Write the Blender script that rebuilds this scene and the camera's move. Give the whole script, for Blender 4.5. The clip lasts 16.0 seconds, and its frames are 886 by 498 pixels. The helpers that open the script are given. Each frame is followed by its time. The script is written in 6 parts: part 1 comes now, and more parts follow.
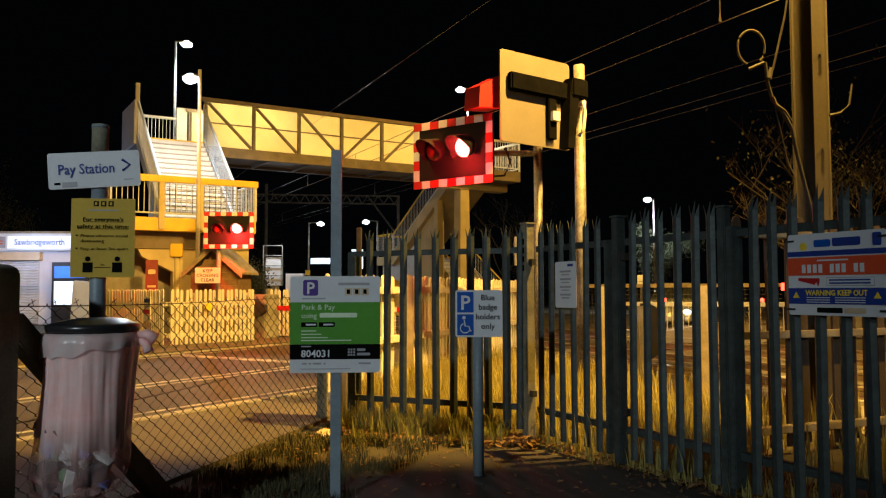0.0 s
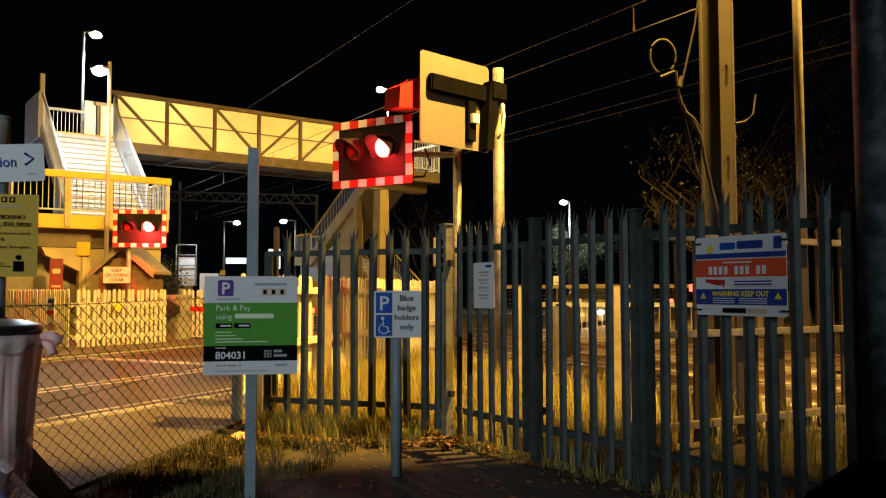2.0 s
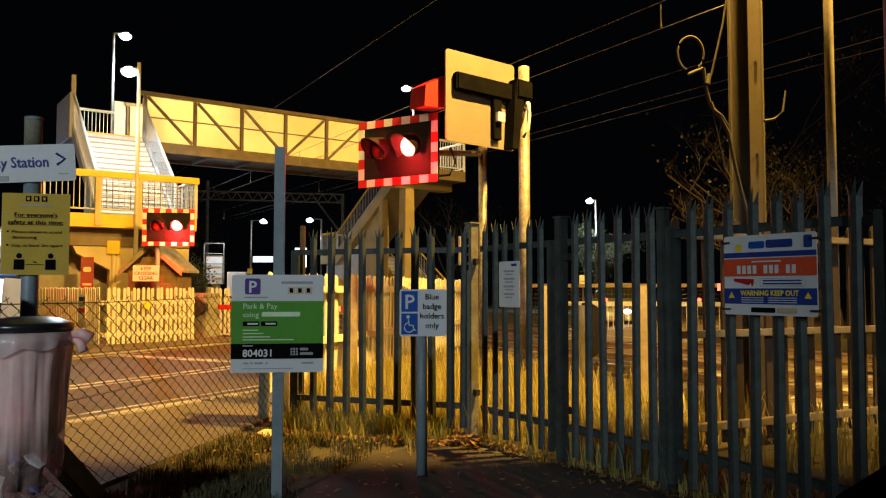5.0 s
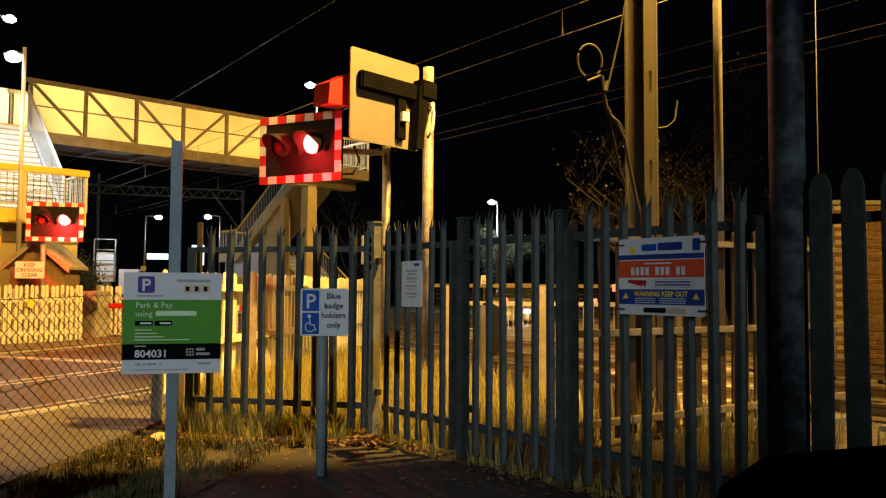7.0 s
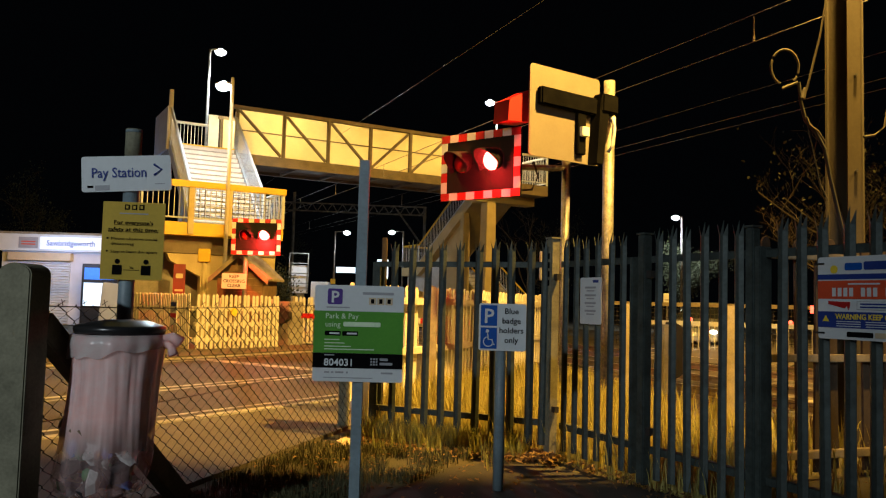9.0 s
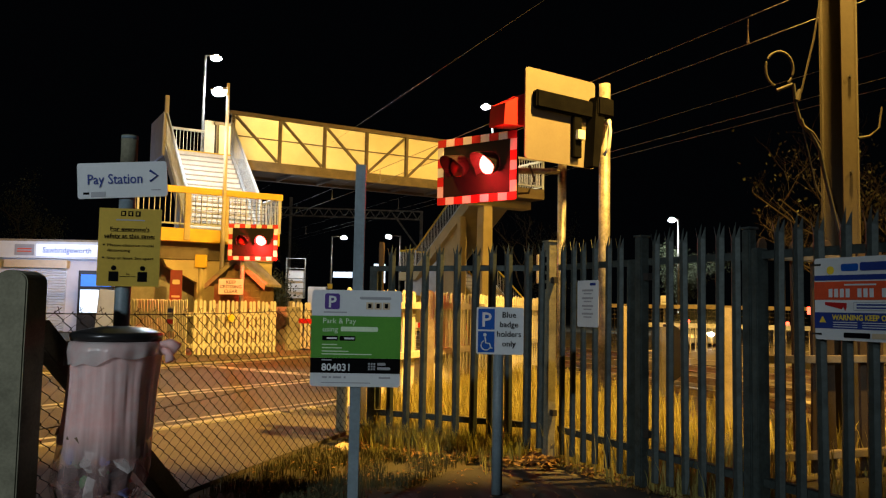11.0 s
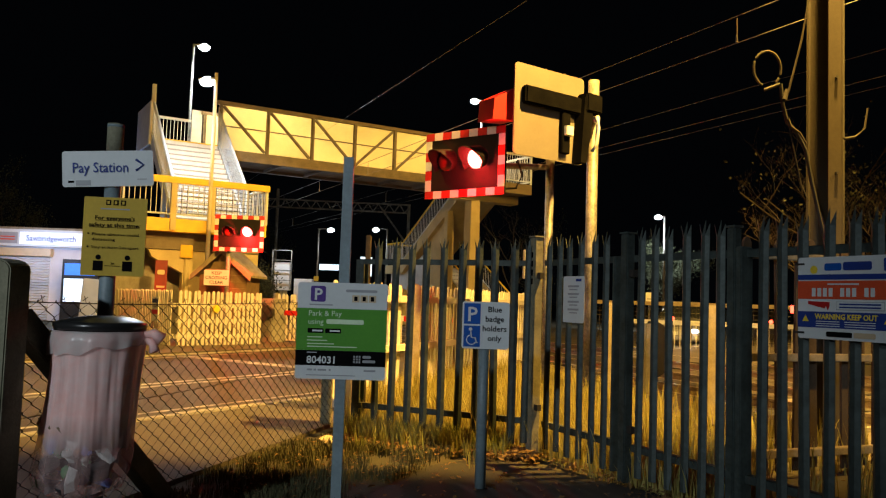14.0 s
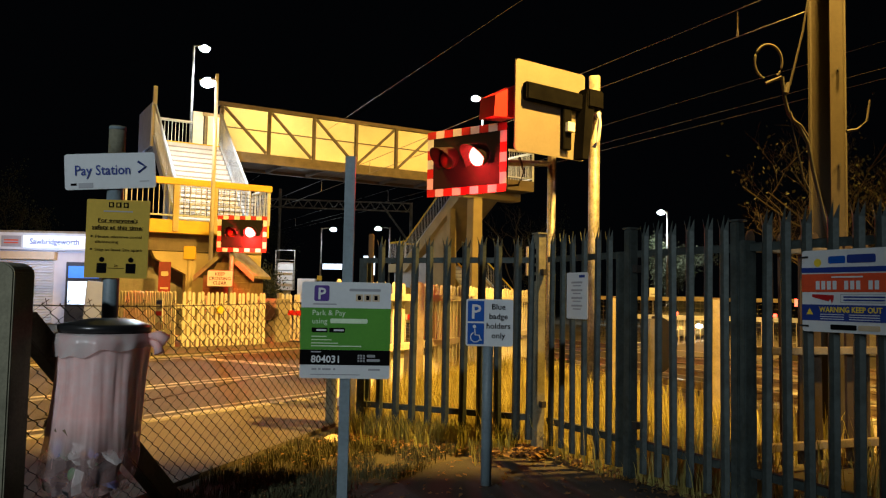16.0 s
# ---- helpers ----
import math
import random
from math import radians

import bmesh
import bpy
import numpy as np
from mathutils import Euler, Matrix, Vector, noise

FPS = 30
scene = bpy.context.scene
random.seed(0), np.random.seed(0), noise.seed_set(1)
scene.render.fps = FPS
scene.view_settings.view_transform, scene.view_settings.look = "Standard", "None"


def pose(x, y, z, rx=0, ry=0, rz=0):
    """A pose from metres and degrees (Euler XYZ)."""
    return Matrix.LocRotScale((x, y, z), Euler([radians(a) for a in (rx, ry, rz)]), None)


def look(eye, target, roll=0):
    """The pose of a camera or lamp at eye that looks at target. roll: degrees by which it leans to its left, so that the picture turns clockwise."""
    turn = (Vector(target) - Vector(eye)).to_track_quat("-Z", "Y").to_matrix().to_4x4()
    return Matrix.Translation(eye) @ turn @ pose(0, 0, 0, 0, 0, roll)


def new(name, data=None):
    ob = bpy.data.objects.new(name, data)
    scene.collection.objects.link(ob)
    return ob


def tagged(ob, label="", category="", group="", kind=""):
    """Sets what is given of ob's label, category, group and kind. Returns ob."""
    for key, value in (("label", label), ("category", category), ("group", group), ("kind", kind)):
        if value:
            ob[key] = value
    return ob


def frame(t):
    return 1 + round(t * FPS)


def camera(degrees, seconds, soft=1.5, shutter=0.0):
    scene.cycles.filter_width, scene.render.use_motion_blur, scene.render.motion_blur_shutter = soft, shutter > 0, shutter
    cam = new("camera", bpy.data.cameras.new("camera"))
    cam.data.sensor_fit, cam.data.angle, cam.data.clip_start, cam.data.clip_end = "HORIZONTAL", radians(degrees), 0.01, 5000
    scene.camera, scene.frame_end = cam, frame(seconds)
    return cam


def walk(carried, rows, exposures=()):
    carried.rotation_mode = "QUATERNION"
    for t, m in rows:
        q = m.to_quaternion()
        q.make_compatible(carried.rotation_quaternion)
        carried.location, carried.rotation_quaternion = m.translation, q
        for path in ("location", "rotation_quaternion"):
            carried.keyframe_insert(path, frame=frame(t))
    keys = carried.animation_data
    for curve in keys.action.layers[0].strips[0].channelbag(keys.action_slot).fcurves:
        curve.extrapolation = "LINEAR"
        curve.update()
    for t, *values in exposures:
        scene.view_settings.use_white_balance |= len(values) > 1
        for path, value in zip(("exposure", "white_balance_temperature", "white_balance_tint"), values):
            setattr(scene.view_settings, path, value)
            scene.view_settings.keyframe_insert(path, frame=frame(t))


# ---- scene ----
cam = camera(57.9, 16.0, soft=1.2)
ROWS = [
    (0.0, 0.000, 2.946, 0.200),
    (0.5, -0.052, 3.053, 0.127),
    (1.0, -1.199, 3.013, 0.179),
    (1.5, -4.958, 2.934, 0.215),
    (2.0, -5.785, 2.971, 0.121),
    (2.5, -5.758, 2.992, -0.050),
    (3.0, -5.490, 2.947, -0.073),
    (5.3, -3.919, 2.883, 0.007),
    (5.5, -4.993, 2.848, -0.040),
    (6.0, -9.043, 2.914, -0.083),
    (6.5, -10.726, 2.860, -0.209),
    (7.0, -10.912, 2.867, -0.308),
    (7.5, -6.916, 3.102, -0.740),
    (8.0, -4.577, 3.394, -0.997),
    (8.5, -2.029, 3.598, -1.272),
    (9.0, 1.827, 3.792, -1.512),
    (11.5, 1.531, 4.089, -0.966),
    (12.0, 1.479, 4.058, -0.900),
    (12.5, 1.356, 4.087, -0.902),
    (13.0, 1.311, 3.920, -1.098),
    (13.5, 1.060, 3.745, -1.404),
    (14.0, 0.661, 3.678, -1.825),
    (14.5, 0.473, 3.553, -1.960),
    (15.0, 0.441, 3.594, -1.731),
    (15.5, 0.694, 3.634, -1.498),
    (16.0, 0.862, 3.524, -1.086),
]
EYE = (0.0, 0.0, 1.24)
walk(cam, [(t, pose(*EYE, 0, 0, yaw) @ pose(0, 0, 0, pitch) @ pose(0, 0, 0, 0, roll) @ pose(0, 0, 0, 90)) for t, yaw, pitch, roll in ROWS],
     exposures=[(0.0, -0.18), (1.0, -0.14), (2.0, -0.02), (5.5, 0.0), (6.5, -0.1), (7.0, -0.04), (8.0, 0.04), (8.5, 0.1), (9.0, -0.18), (9.5, -0.16), (12.5, -0.25), (14.0, -0.08), (16.0, -0.03)])

# ---- world and lights ----
SODIUM, COOL = (1.0, 0.555, 0.10), (0.82, 0.93, 1.0)
world = bpy.data.worlds.new("night")
world.use_nodes = True
world.node_tree.nodes["Background"].inputs[0].default_value = (0.45, 0.55, 0.75, 1)
world.node_tree.nodes["Background"].inputs[1].default_value = 0.0016
scene.world = world


def lamp(name, place, power, colour, radius=0.12, target=None, cone=150, blend=0.6):
    data = bpy.data.lights.new(name, "SPOT" if target else "POINT")
    data.energy, data.color, data.shadow_soft_size = power, colour, radius
    if target:
        data.spot_size, data.spot_blend = radians(cone), blend
    ob = new(name, data)
    ob.matrix_world = look(place, target) if target else Matrix.Translation(place)
    return ob


lamp("street_light_glow", (3.6, 6.75, 8.15), 15000, SODIUM, 0.12, (0.0, 13.4, 0), 89, 0.2)
# unseen fill lamp, stands in for the platform lights on the far stairs
lamp("unseen_crossing_fill", (7.6, 21.0, 10.6), 8500, SODIUM, 0.15, (4.0, 25.5, 0), 122, 0.5)
lamp("road_light_glow", (-4.5, 10.0, 8.0), 5000, SODIUM, 0.15, (-5.0, 18.0, 0), 140, 0.7)
# unseen fill lamp, added to brighten street lamp column, brick wall and timber fence
lamp("added_yard_fill", (6.5, 5.2, 7.5), 4000, SODIUM, 0.12, (6.0, 10.0, 1.0), 84, 0.3)
lamp("unseen_car_park_glow", (-6.0, -8.0, 5.5), 2950, COOL, 0.25, (-0.9, 5, 1.2), 29, 0.8)
# second unseen cool lamp, added to lift the column and the broad pales
lamp("unseen_car_park_glow", (3.2, -9.0, 5.5), 1900, COOL, 0.25, (3.6, 3.0, 1.7), 16, 0.6)

# ---- materials ----


def mat(name, colour, rough=0.7, metal=0.0, second=None, scale=6.0, fine=60.0, bump=0.15, amount=0.5, emit=0.0, alpha=1.0, transmit=0.0, per_piece=0.0):
    """A surface with coarse stains and fine grain."""
    m = bpy.data.materials.new(name)
    m.use_nodes = True
    nt = m.node_tree
    b = nt.nodes["Principled BSDF"]
    b.inputs["Roughness"].default_value, b.inputs["Metallic"].default_value = rough, metal
    b.inputs["Alpha"].default_value, b.inputs["Transmission Weight"].default_value = alpha, transmit
    second = second or tuple(c * 0.62 for c in colour)
    tc = nt.nodes.new("ShaderNodeTexCoord")
    n1, n2 = nt.nodes.new("ShaderNodeTexNoise"), nt.nodes.new("ShaderNodeTexNoise")
    n1.inputs["Scale"].default_value, n2.inputs["Scale"].default_value = scale, fine
    n1.inputs["Detail"].default_value, n2.inputs["Detail"].default_value = 5, 3
    for n in (n1, n2):
        nt.links.new(tc.outputs["Object"], n.inputs["Vector"])
    add = nt.nodes.new("ShaderNodeMath")
    add.operation = "MULTIPLY_ADD"
    nt.links.new(n2.outputs["Fac"], add.inputs[0])
    add.inputs[1].default_value = 0.5
    nt.links.new(n1.outputs["Fac"], add.inputs[2])
    ramp = nt.nodes.new("ShaderNodeMapRange")
    ramp.inputs[1].default_value, ramp.inputs[2].default_value = 0.55, 0.95
    ramp.inputs[4].default_value = amount * 1.6
    nt.links.new(add.outputs[0], ramp.inputs[0])
    mix = nt.nodes.new("ShaderNodeMix")
    mix.data_type = "RGBA"
    mix.inputs[6].default_value, mix.inputs[7].default_value = (*colour, 1), (*second, 1)
    nt.links.new(ramp.outputs[0], mix.inputs[0])
    out = mix.outputs[2]
    if per_piece:
        info, hsv, mr = nt.nodes.new("ShaderNodeObjectInfo"), nt.nodes.new("ShaderNodeHueSaturation"), nt.nodes.new("ShaderNodeMapRange")
        mr.inputs[3].default_value, mr.inputs[4].default_value = 1 - per_piece, 1 + per_piece
        nt.links.new(info.outputs["Random"], mr.inputs[0])
        nt.links.new(mr.outputs[0], hsv.inputs["Value"])
        nt.links.new(out, hsv.inputs["Color"])
        out = hsv.outputs[0]
    nt.links.new(out, b.inputs["Base Color"])
    if emit:
        b.inputs["Emission Color"].default_value, b.inputs["Emission Strength"].default_value = (*colour, 1), emit
    if bump:
        bp = nt.nodes.new("ShaderNodeBump")
        bp.inputs["Strength"].default_value, bp.inputs["Distance"].default_value = bump, 0.01
        nt.links.new(add.outputs[0], bp.inputs["Height"])
        nt.links.new(bp.outputs[0], b.inputs["Normal"])
    return m


def let_through(m, share):
    """Lets a share of the light pass diffusely through a thin sheet."""
    nt = m.node_tree
    b, out = nt.nodes["Principled BSDF"], nt.nodes["Material Output"]
    tl, mx = nt.nodes.new("ShaderNodeBsdfTranslucent"), nt.nodes.new("ShaderNodeMixShader")
    nt.links.new(b.inputs["Base Color"].links[0].from_socket, tl.inputs["Color"])
    mx.inputs[0].default_value = share
    nt.links.new(b.outputs[0], mx.inputs[1])
    nt.links.new(tl.outputs[0], mx.inputs[2])
    nt.links.new(mx.outputs[0], out.inputs["Surface"])


LITSCREEN = mat("lit_ticket_screen", (0.70, 0.84, 1.0), 0.5, emit=1.6, bump=0)
LITBLUE = mat("lit_blue_header", (0.05, 0.22, 0.85), 0.5, emit=0.8, bump=0)
SIGNALBLACK = mat("matt_black_signal_face", (0.012, 0.008, 0.008), 0.7, second=(0.008, 0.006, 0.006), bump=0.05)
SIGNALBLACK.node_tree.nodes["Principled BSDF"].inputs["Specular IOR Level"].default_value = 0.15
DARKRED = mat("dark_red_board", (0.22, 0.012, 0.010), 0.5, second=(0.15, 0.010, 0.010), bump=0.05)
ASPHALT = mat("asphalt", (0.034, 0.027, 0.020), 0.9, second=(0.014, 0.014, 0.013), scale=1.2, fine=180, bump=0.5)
ROADTOP = mat("worn_road_asphalt", (0.066, 0.056, 0.040), 0.72, second=(0.030, 0.024, 0.016), scale=0.7, fine=150, bump=0.4)
ROADTOP.node_tree.nodes["Principled BSDF"].inputs["Specular IOR Level"].default_value = 0.22
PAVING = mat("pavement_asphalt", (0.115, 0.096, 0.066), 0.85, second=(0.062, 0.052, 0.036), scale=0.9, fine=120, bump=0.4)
EARTH = mat("leafy_earth", (0.055, 0.043, 0.024), 0.95, second=(0.03, 0.03, 0.014), scale=3, fine=40, bump=0.8)
BALLAST = mat("ballast_stone", (0.20, 0.17, 0.14), 0.95, second=(0.07, 0.06, 0.05), scale=14, fine=35, bump=1.0)
PAINT_LINE = mat("road_paint", (0.50, 0.48, 0.44), 0.7, second=(0.14, 0.13, 0.12), scale=3, fine=40, amount=0.8)
KERB = mat("kerb_concrete", (0.36, 0.34, 0.30), 0.85, second=(0.2, 0.19, 0.17), per_piece=0.15)
GALV = mat("weathered_galvanised_steel", (0.066, 0.086, 0.080), 0.6, 0.3, second=(0.024, 0.031, 0.028), scale=11, fine=45, bump=0.2, per_piece=0.12)
POSTGREY = mat("grey_painted_post", (0.21, 0.28, 0.31), 0.5, second=(0.13, 0.17, 0.19), scale=5, fine=50)
POLE = mat("galvanised_pole", (0.34, 0.32, 0.28), 0.5, 0.3, second=(0.13, 0.125, 0.11), scale=5, fine=30, amount=0.75)
# paler copy of POLE: strong lamplight on the street column put into the colour
LITGALV = mat("light_brightened_galvanised_column", (0.52, 0.49, 0.42), 0.6, 0.0, second=(0.34, 0.31, 0.26), scale=5, fine=40, amount=0.6)
CONCRETE = mat("stained_concrete", (0.33, 0.31, 0.27), 0.9, second=(0.17, 0.16, 0.13), scale=3, fine=50, bump=0.4)
TIMBER = mat("weathered_timber", (0.31, 0.26, 0.17), 0.85, second=(0.16, 0.13, 0.08), scale=7, fine=60, bump=0.4, per_piece=0.12)
COLUMNGREY = mat("mottled_blue_grey_column", (0.105, 0.135, 0.145), 0.6, 0.2, second=(0.022, 0.028, 0.03), scale=7, fine=18, bump=0.2, amount=0.85)
OLDPOST = mat("dark_mossy_timber", (0.23, 0.22, 0.15), 0.92, second=(0.11, 0.105, 0.07), scale=8, fine=60, bump=0.6)
BROWNPOST = mat("dark_brown_timber", (0.075, 0.050, 0.030), 0.9, second=(0.045, 0.032, 0.02), scale=8, fine=60, bump=0.5)
WHITEWOOD = mat("white_painted_timber", (0.66, 0.63, 0.55), 0.7, second=(0.46, 0.43, 0.36), scale=5, fine=50, per_piece=0.08)
WHITE = mat("white_sign_sheet", (0.66, 0.69, 0.70), 0.5, second=(0.54, 0.57, 0.58), scale=4, fine=40, bump=0.02, amount=0.35)
GREEN = mat("green_sign_print", (0.09, 0.31, 0.035), 0.6, second=(0.065, 0.24, 0.03), scale=4, bump=0.02, amount=0.4)
BLACK = mat("black_print", (0.004, 0.004, 0.0045), 0.6, second=(0.007, 0.007, 0.007), bump=0.02)
BLACK.node_tree.nodes["Principled BSDF"].inputs["Specular IOR Level"].default_value = 0.0
NAVY = mat("navy_print", (0.02, 0.05, 0.26), 0.5, second=(0.02, 0.04, 0.20), bump=0.02)
PURPLE = mat("purple_print", (0.09, 0.04, 0.27), 0.5, second=(0.08, 0.04, 0.22), bump=0.02)
BLUE = mat("blue_print", (0.006, 0.085, 0.40), 0.5, second=(0.006, 0.07, 0.33), bump=0.02)
RED = mat("red_paint", (0.50, 0.010, 0.012), 0.5, second=(0.36, 0.010, 0.010), bump=0.05)
ORANGERED = mat("orange_red_print", (0.70, 0.09, 0.03), 0.5, second=(0.55, 0.07, 0.03), bump=0.02)
SUNYELLOW = mat("yellow_print", (0.85, 0.62, 0.04), 0.5, second=(0.7, 0.5, 0.04), bump=0.02)
PALEYELLOW = mat("faded_yellow_sign", (0.58, 0.39, 0.05), 0.6, second=(0.47, 0.32, 0.04), scale=5, bump=0.03, amount=0.5)
GREYPRINT = mat("grey_print", (0.33, 0.34, 0.36), 0.5, second=(0.27, 0.28, 0.30), bump=0.02)
PALEPRINT = mat("pale_green_print", (0.66, 0.82, 0.58), 0.5, second=(0.45, 0.62, 0.38), bump=0.02)
BEIGE = mat("beige_print", (0.60, 0.47, 0.30), 0.5, second=(0.5, 0.4, 0.27), bump=0.02)
CREAM = mat("cream_painted_steel", (0.62, 0.56, 0.42), 0.6, second=(0.50, 0.44, 0.32), scale=2, fine=30, bump=0.05)
GIRDER = mat("brown_grey_girder", (0.20, 0.16, 0.11), 0.7, second=(0.11, 0.09, 0.06), scale=3, fine=40)
RAILPALE = mat("pale_blue_grey_rail_paint", (0.55, 0.58, 0.62), 0.5, second=(0.42, 0.45, 0.5), scale=4)
YELLOWPAINT = mat("yellow_handrail_paint", (0.72, 0.47, 0.02), 0.5, second=(0.55, 0.36, 0.03), scale=3)
TREAD = mat("pale_stair_tread", (0.62, 0.62, 0.60), 0.7, second=(0.45, 0.45, 0.44), scale=4, fine=50)
RENDERWALL = mat("yellowed_rendered_wall", (0.55, 0.46, 0.26), 0.85, second=(0.40, 0.33, 0.18), scale=1.5, fine=40)
DARKSTEEL = mat("dark_steel", (0.03, 0.03, 0.03), 0.5, 0.3, second=(0.05, 0.045, 0.04))
RUBBER = mat("black_rubber", (0.02, 0.02, 0.02), 0.75, second=(0.035, 0.035, 0.035))
LIDBLACK = mat("glossy_black_lid", (0.015, 0.015, 0.016), 0.28, second=(0.025, 0.025, 0.025), bump=0.03)
RAILSTEEL = mat("rail_steel", (0.35, 0.30, 0.24), 0.35, 0.8, second=(0.2, 0.14, 0.09), scale=8)
WIRE = mat("overhead_wire_metal", (0.30, 0.29, 0.27), 0.5, 0.4, second=(0.16, 0.15, 0.13), bump=0)
CABLE = mat("dull_cable_sheath", (0.055, 0.050, 0.04), 0.7, second=(0.03, 0.027, 0.024), bump=0)
MASTSTEEL = mat("weathered_mast_steel", (0.046, 0.036, 0.021), 0.85, 0.0, second=(0.030, 0.023, 0.014), scale=4, fine=40)
BOARDBACK = mat("bare_sign_back", (0.165, 0.145, 0.115), 0.6, second=(0.14, 0.12, 0.095), scale=3, fine=30, bump=0.04)
BARK = mat("bark", (0.05, 0.038, 0.024), 0.95, second=(0.03, 0.025, 0.018), scale=8, fine=60, bump=0.4)
LEAF = mat("ivy_leaf", (0.030, 0.036, 0.014), 0.8, second=(0.04, 0.048, 0.02), scale=6, bump=0)
BRICKM = mat("red_brown_brick", (0.20, 0.105, 0.055), 0.9, second=(0.13, 0.07, 0.04), scale=5, fine=70, bump=0.4, per_piece=0.3)
MORTAR = mat("mortar", (0.40, 0.36, 0.29), 0.95, second=(0.22, 0.19, 0.15), scale=6, fine=80, bump=0.4)
CARBLACK = mat("black_car_paint", (0.003, 0.003, 0.0035), 0.55, 0.0, second=(0.005, 0.005, 0.006), bump=0)
CARBLACK.node_tree.nodes["Principled BSDF"].inputs["Specular IOR Level"].default_value = 0.0
GLASS = mat("dark_glass", (0.02, 0.025, 0.03), 0.06, 0, second=(0.02, 0.022, 0.025), bump=0)
LAMPWHITE = mat("lit_white_lens", (0.86, 0.94, 1.0), 0.4, emit=60, bump=0)
LAMPRED = mat("lit_red_lens", (1.0, 0.055, 0.045), 0.4, second=(1.0, 0.055, 0.045), emit=36, bump=0)
REDGLASS = mat("unlit_red_lens", (0.25, 0.02, 0.015), 0.25, bump=0)
# name board is no lamp; its emission replaces light falling on it
GLOWSIGN = mat("white_sign_with_added_glow", (0.80, 0.88, 1.0), 0.5, emit=0.6, bump=0)
REDLIT = mat("glowing_red", (1.0, 0.06, 0.03), 0.4, emit=8, bump=0)
SHUTTER = mat("white_steel_shutter", (0.62, 0.64, 0.66), 0.5, second=(0.5, 0.52, 0.54), scale=3)
PLASTER = mat("white_station_wall", (0.62, 0.62, 0.64), 0.8, second=(0.5, 0.5, 0.53), scale=2)
SHED = mat("brown_shed_boards", (0.24, 0.15, 0.07), 0.85, second=(0.14, 0.09, 0.04), scale=6, per_piece=0.12)
PANEL = mat("cream_bridge_panel", (0.82, 0.74, 0.48), 0.7, second=(0.74, 0.65, 0.40), scale=1.5, fine=20, bump=0.03, amount=0.5)
let_through(PANEL, 0.5)

for m_ in (WHITE, GREEN, NAVY, PURPLE, BLUE, ORANGERED, PALEYELLOW, RUBBER, CABLE):
    m_.node_tree.nodes["Principled BSDF"].inputs["Specular IOR Level"].default_value = 0.18

# ---- building helpers ----


def box(bm, x0, x1, y0, y1, z0, z1, m=None):
    vs = [bm.verts.new((x, y, z)) for x in (x0, x1) for y in (y0, y1) for z in (z0, z1)]
    for a, b, c, d in ((0, 1, 3, 2), (4, 6, 7, 5), (0, 4, 5, 1), (2, 3, 7, 6), (0, 2, 6, 4), (1, 5, 7, 3)):
        bm.faces.new((vs[a], vs[b], vs[c], vs[d]))
    if m:
        for v in vs:
            v.co = m @ v.co
    return vs


def tube(bm, path, radius, seg=8, end=None, caps=True):
    """A tube along a path of points; radius may taper to end."""
    path = [Vector(p) for p in path]
    rings = []
    n = len(path)
    for i, p in enumerate(path):
        d = (path[min(i + 1, n - 1)] - path[max(i - 1, 0)]).normalized()
        side = d.cross(Vector((0, 0, 1)) if abs(d.z) < 0.9 else Vector((1, 0, 0))).normalized()
        up = side.cross(d)
        r = radius if end is None else radius + (end - radius) * i / (n - 1)
        rings.append([bm.verts.new(p + r * (math.cos(a) * side + math.sin(a) * up)) for a in [2 * math.pi * k / seg for k in range(seg)]])
    for a, b in zip(rings, rings[1:]):
        for k in range(seg):
            bm.faces.new((a[k], a[(k + 1) % seg], b[(k + 1) % seg], b[k]))
    if caps and seg > 2:
        bm.faces.new(rings[0][::-1])
        bm.faces.new(rings[-1])
    return rings


def prism(bm, outline, y0, y1, m=None):
    """An outline in x and z, given thickness along y."""
    a = [bm.verts.new((x, y0, z)) for x, z in outline]
    b = [bm.verts.new((x, y1, z)) for x, z in outline]
    bm.faces.new(a)
    bm.faces.new(b[::-1])
    for i in range(len(a)):
        j = (i + 1) % len(a)
        bm.faces.new((a[j], a[i], b[i], b[j]))
    if m:
        for v in a + b:
            v.co = m @ v.co


def disc(bm, x, z, r, y0, y1, seg=20):
    prism(bm, [(x + r * math.cos(2 * math.pi * k / seg), z + r * math.sin(2 * math.pi * k / seg)) for k in range(seg)], y0, y1)


def rounded(x0, x1, z0, z1, r, n=4):
    pts = []
    for cx, cz, a0 in ((x1 - r, z0 + r, -90), (x1 - r, z1 - r, 0), (x0 + r, z1 - r, 90), (x0 + r, z0 + r, 180)):
        pts += [(cx + r * math.cos(radians(a0 + 90 * k / n)), cz + r * math.sin(radians(a0 + 90 * k / n))) for k in range(n + 1)]
    return pts


def mesh_of(name, bm, material, smooth=False, bevel=0.0):
    if bevel:
        bmesh.ops.bevel(bm, geom=bm.edges[:], offset=bevel, segments=2, affect="EDGES", clamp_overlap=True)
    bmesh.ops.recalc_face_normals(bm, faces=bm.faces[:])
    me = bpy.data.meshes.new(name)
    bm.to_mesh(me)
    bm.free()
    me.materials.append(material)
    if smooth:
        me.polygons.foreach_set("use_smooth", [True] * len(me.polygons))
    return me


def part(name, bm, material, parent=None, label="", smooth=False, bevel=0.0, at=None):
    ob = new(name, mesh_of(name, bm, material, smooth, bevel))
    ob.parent = parent
    if at is not None:
        ob.matrix_basis = at
    if label:
        ob["label"] = label
    return ob


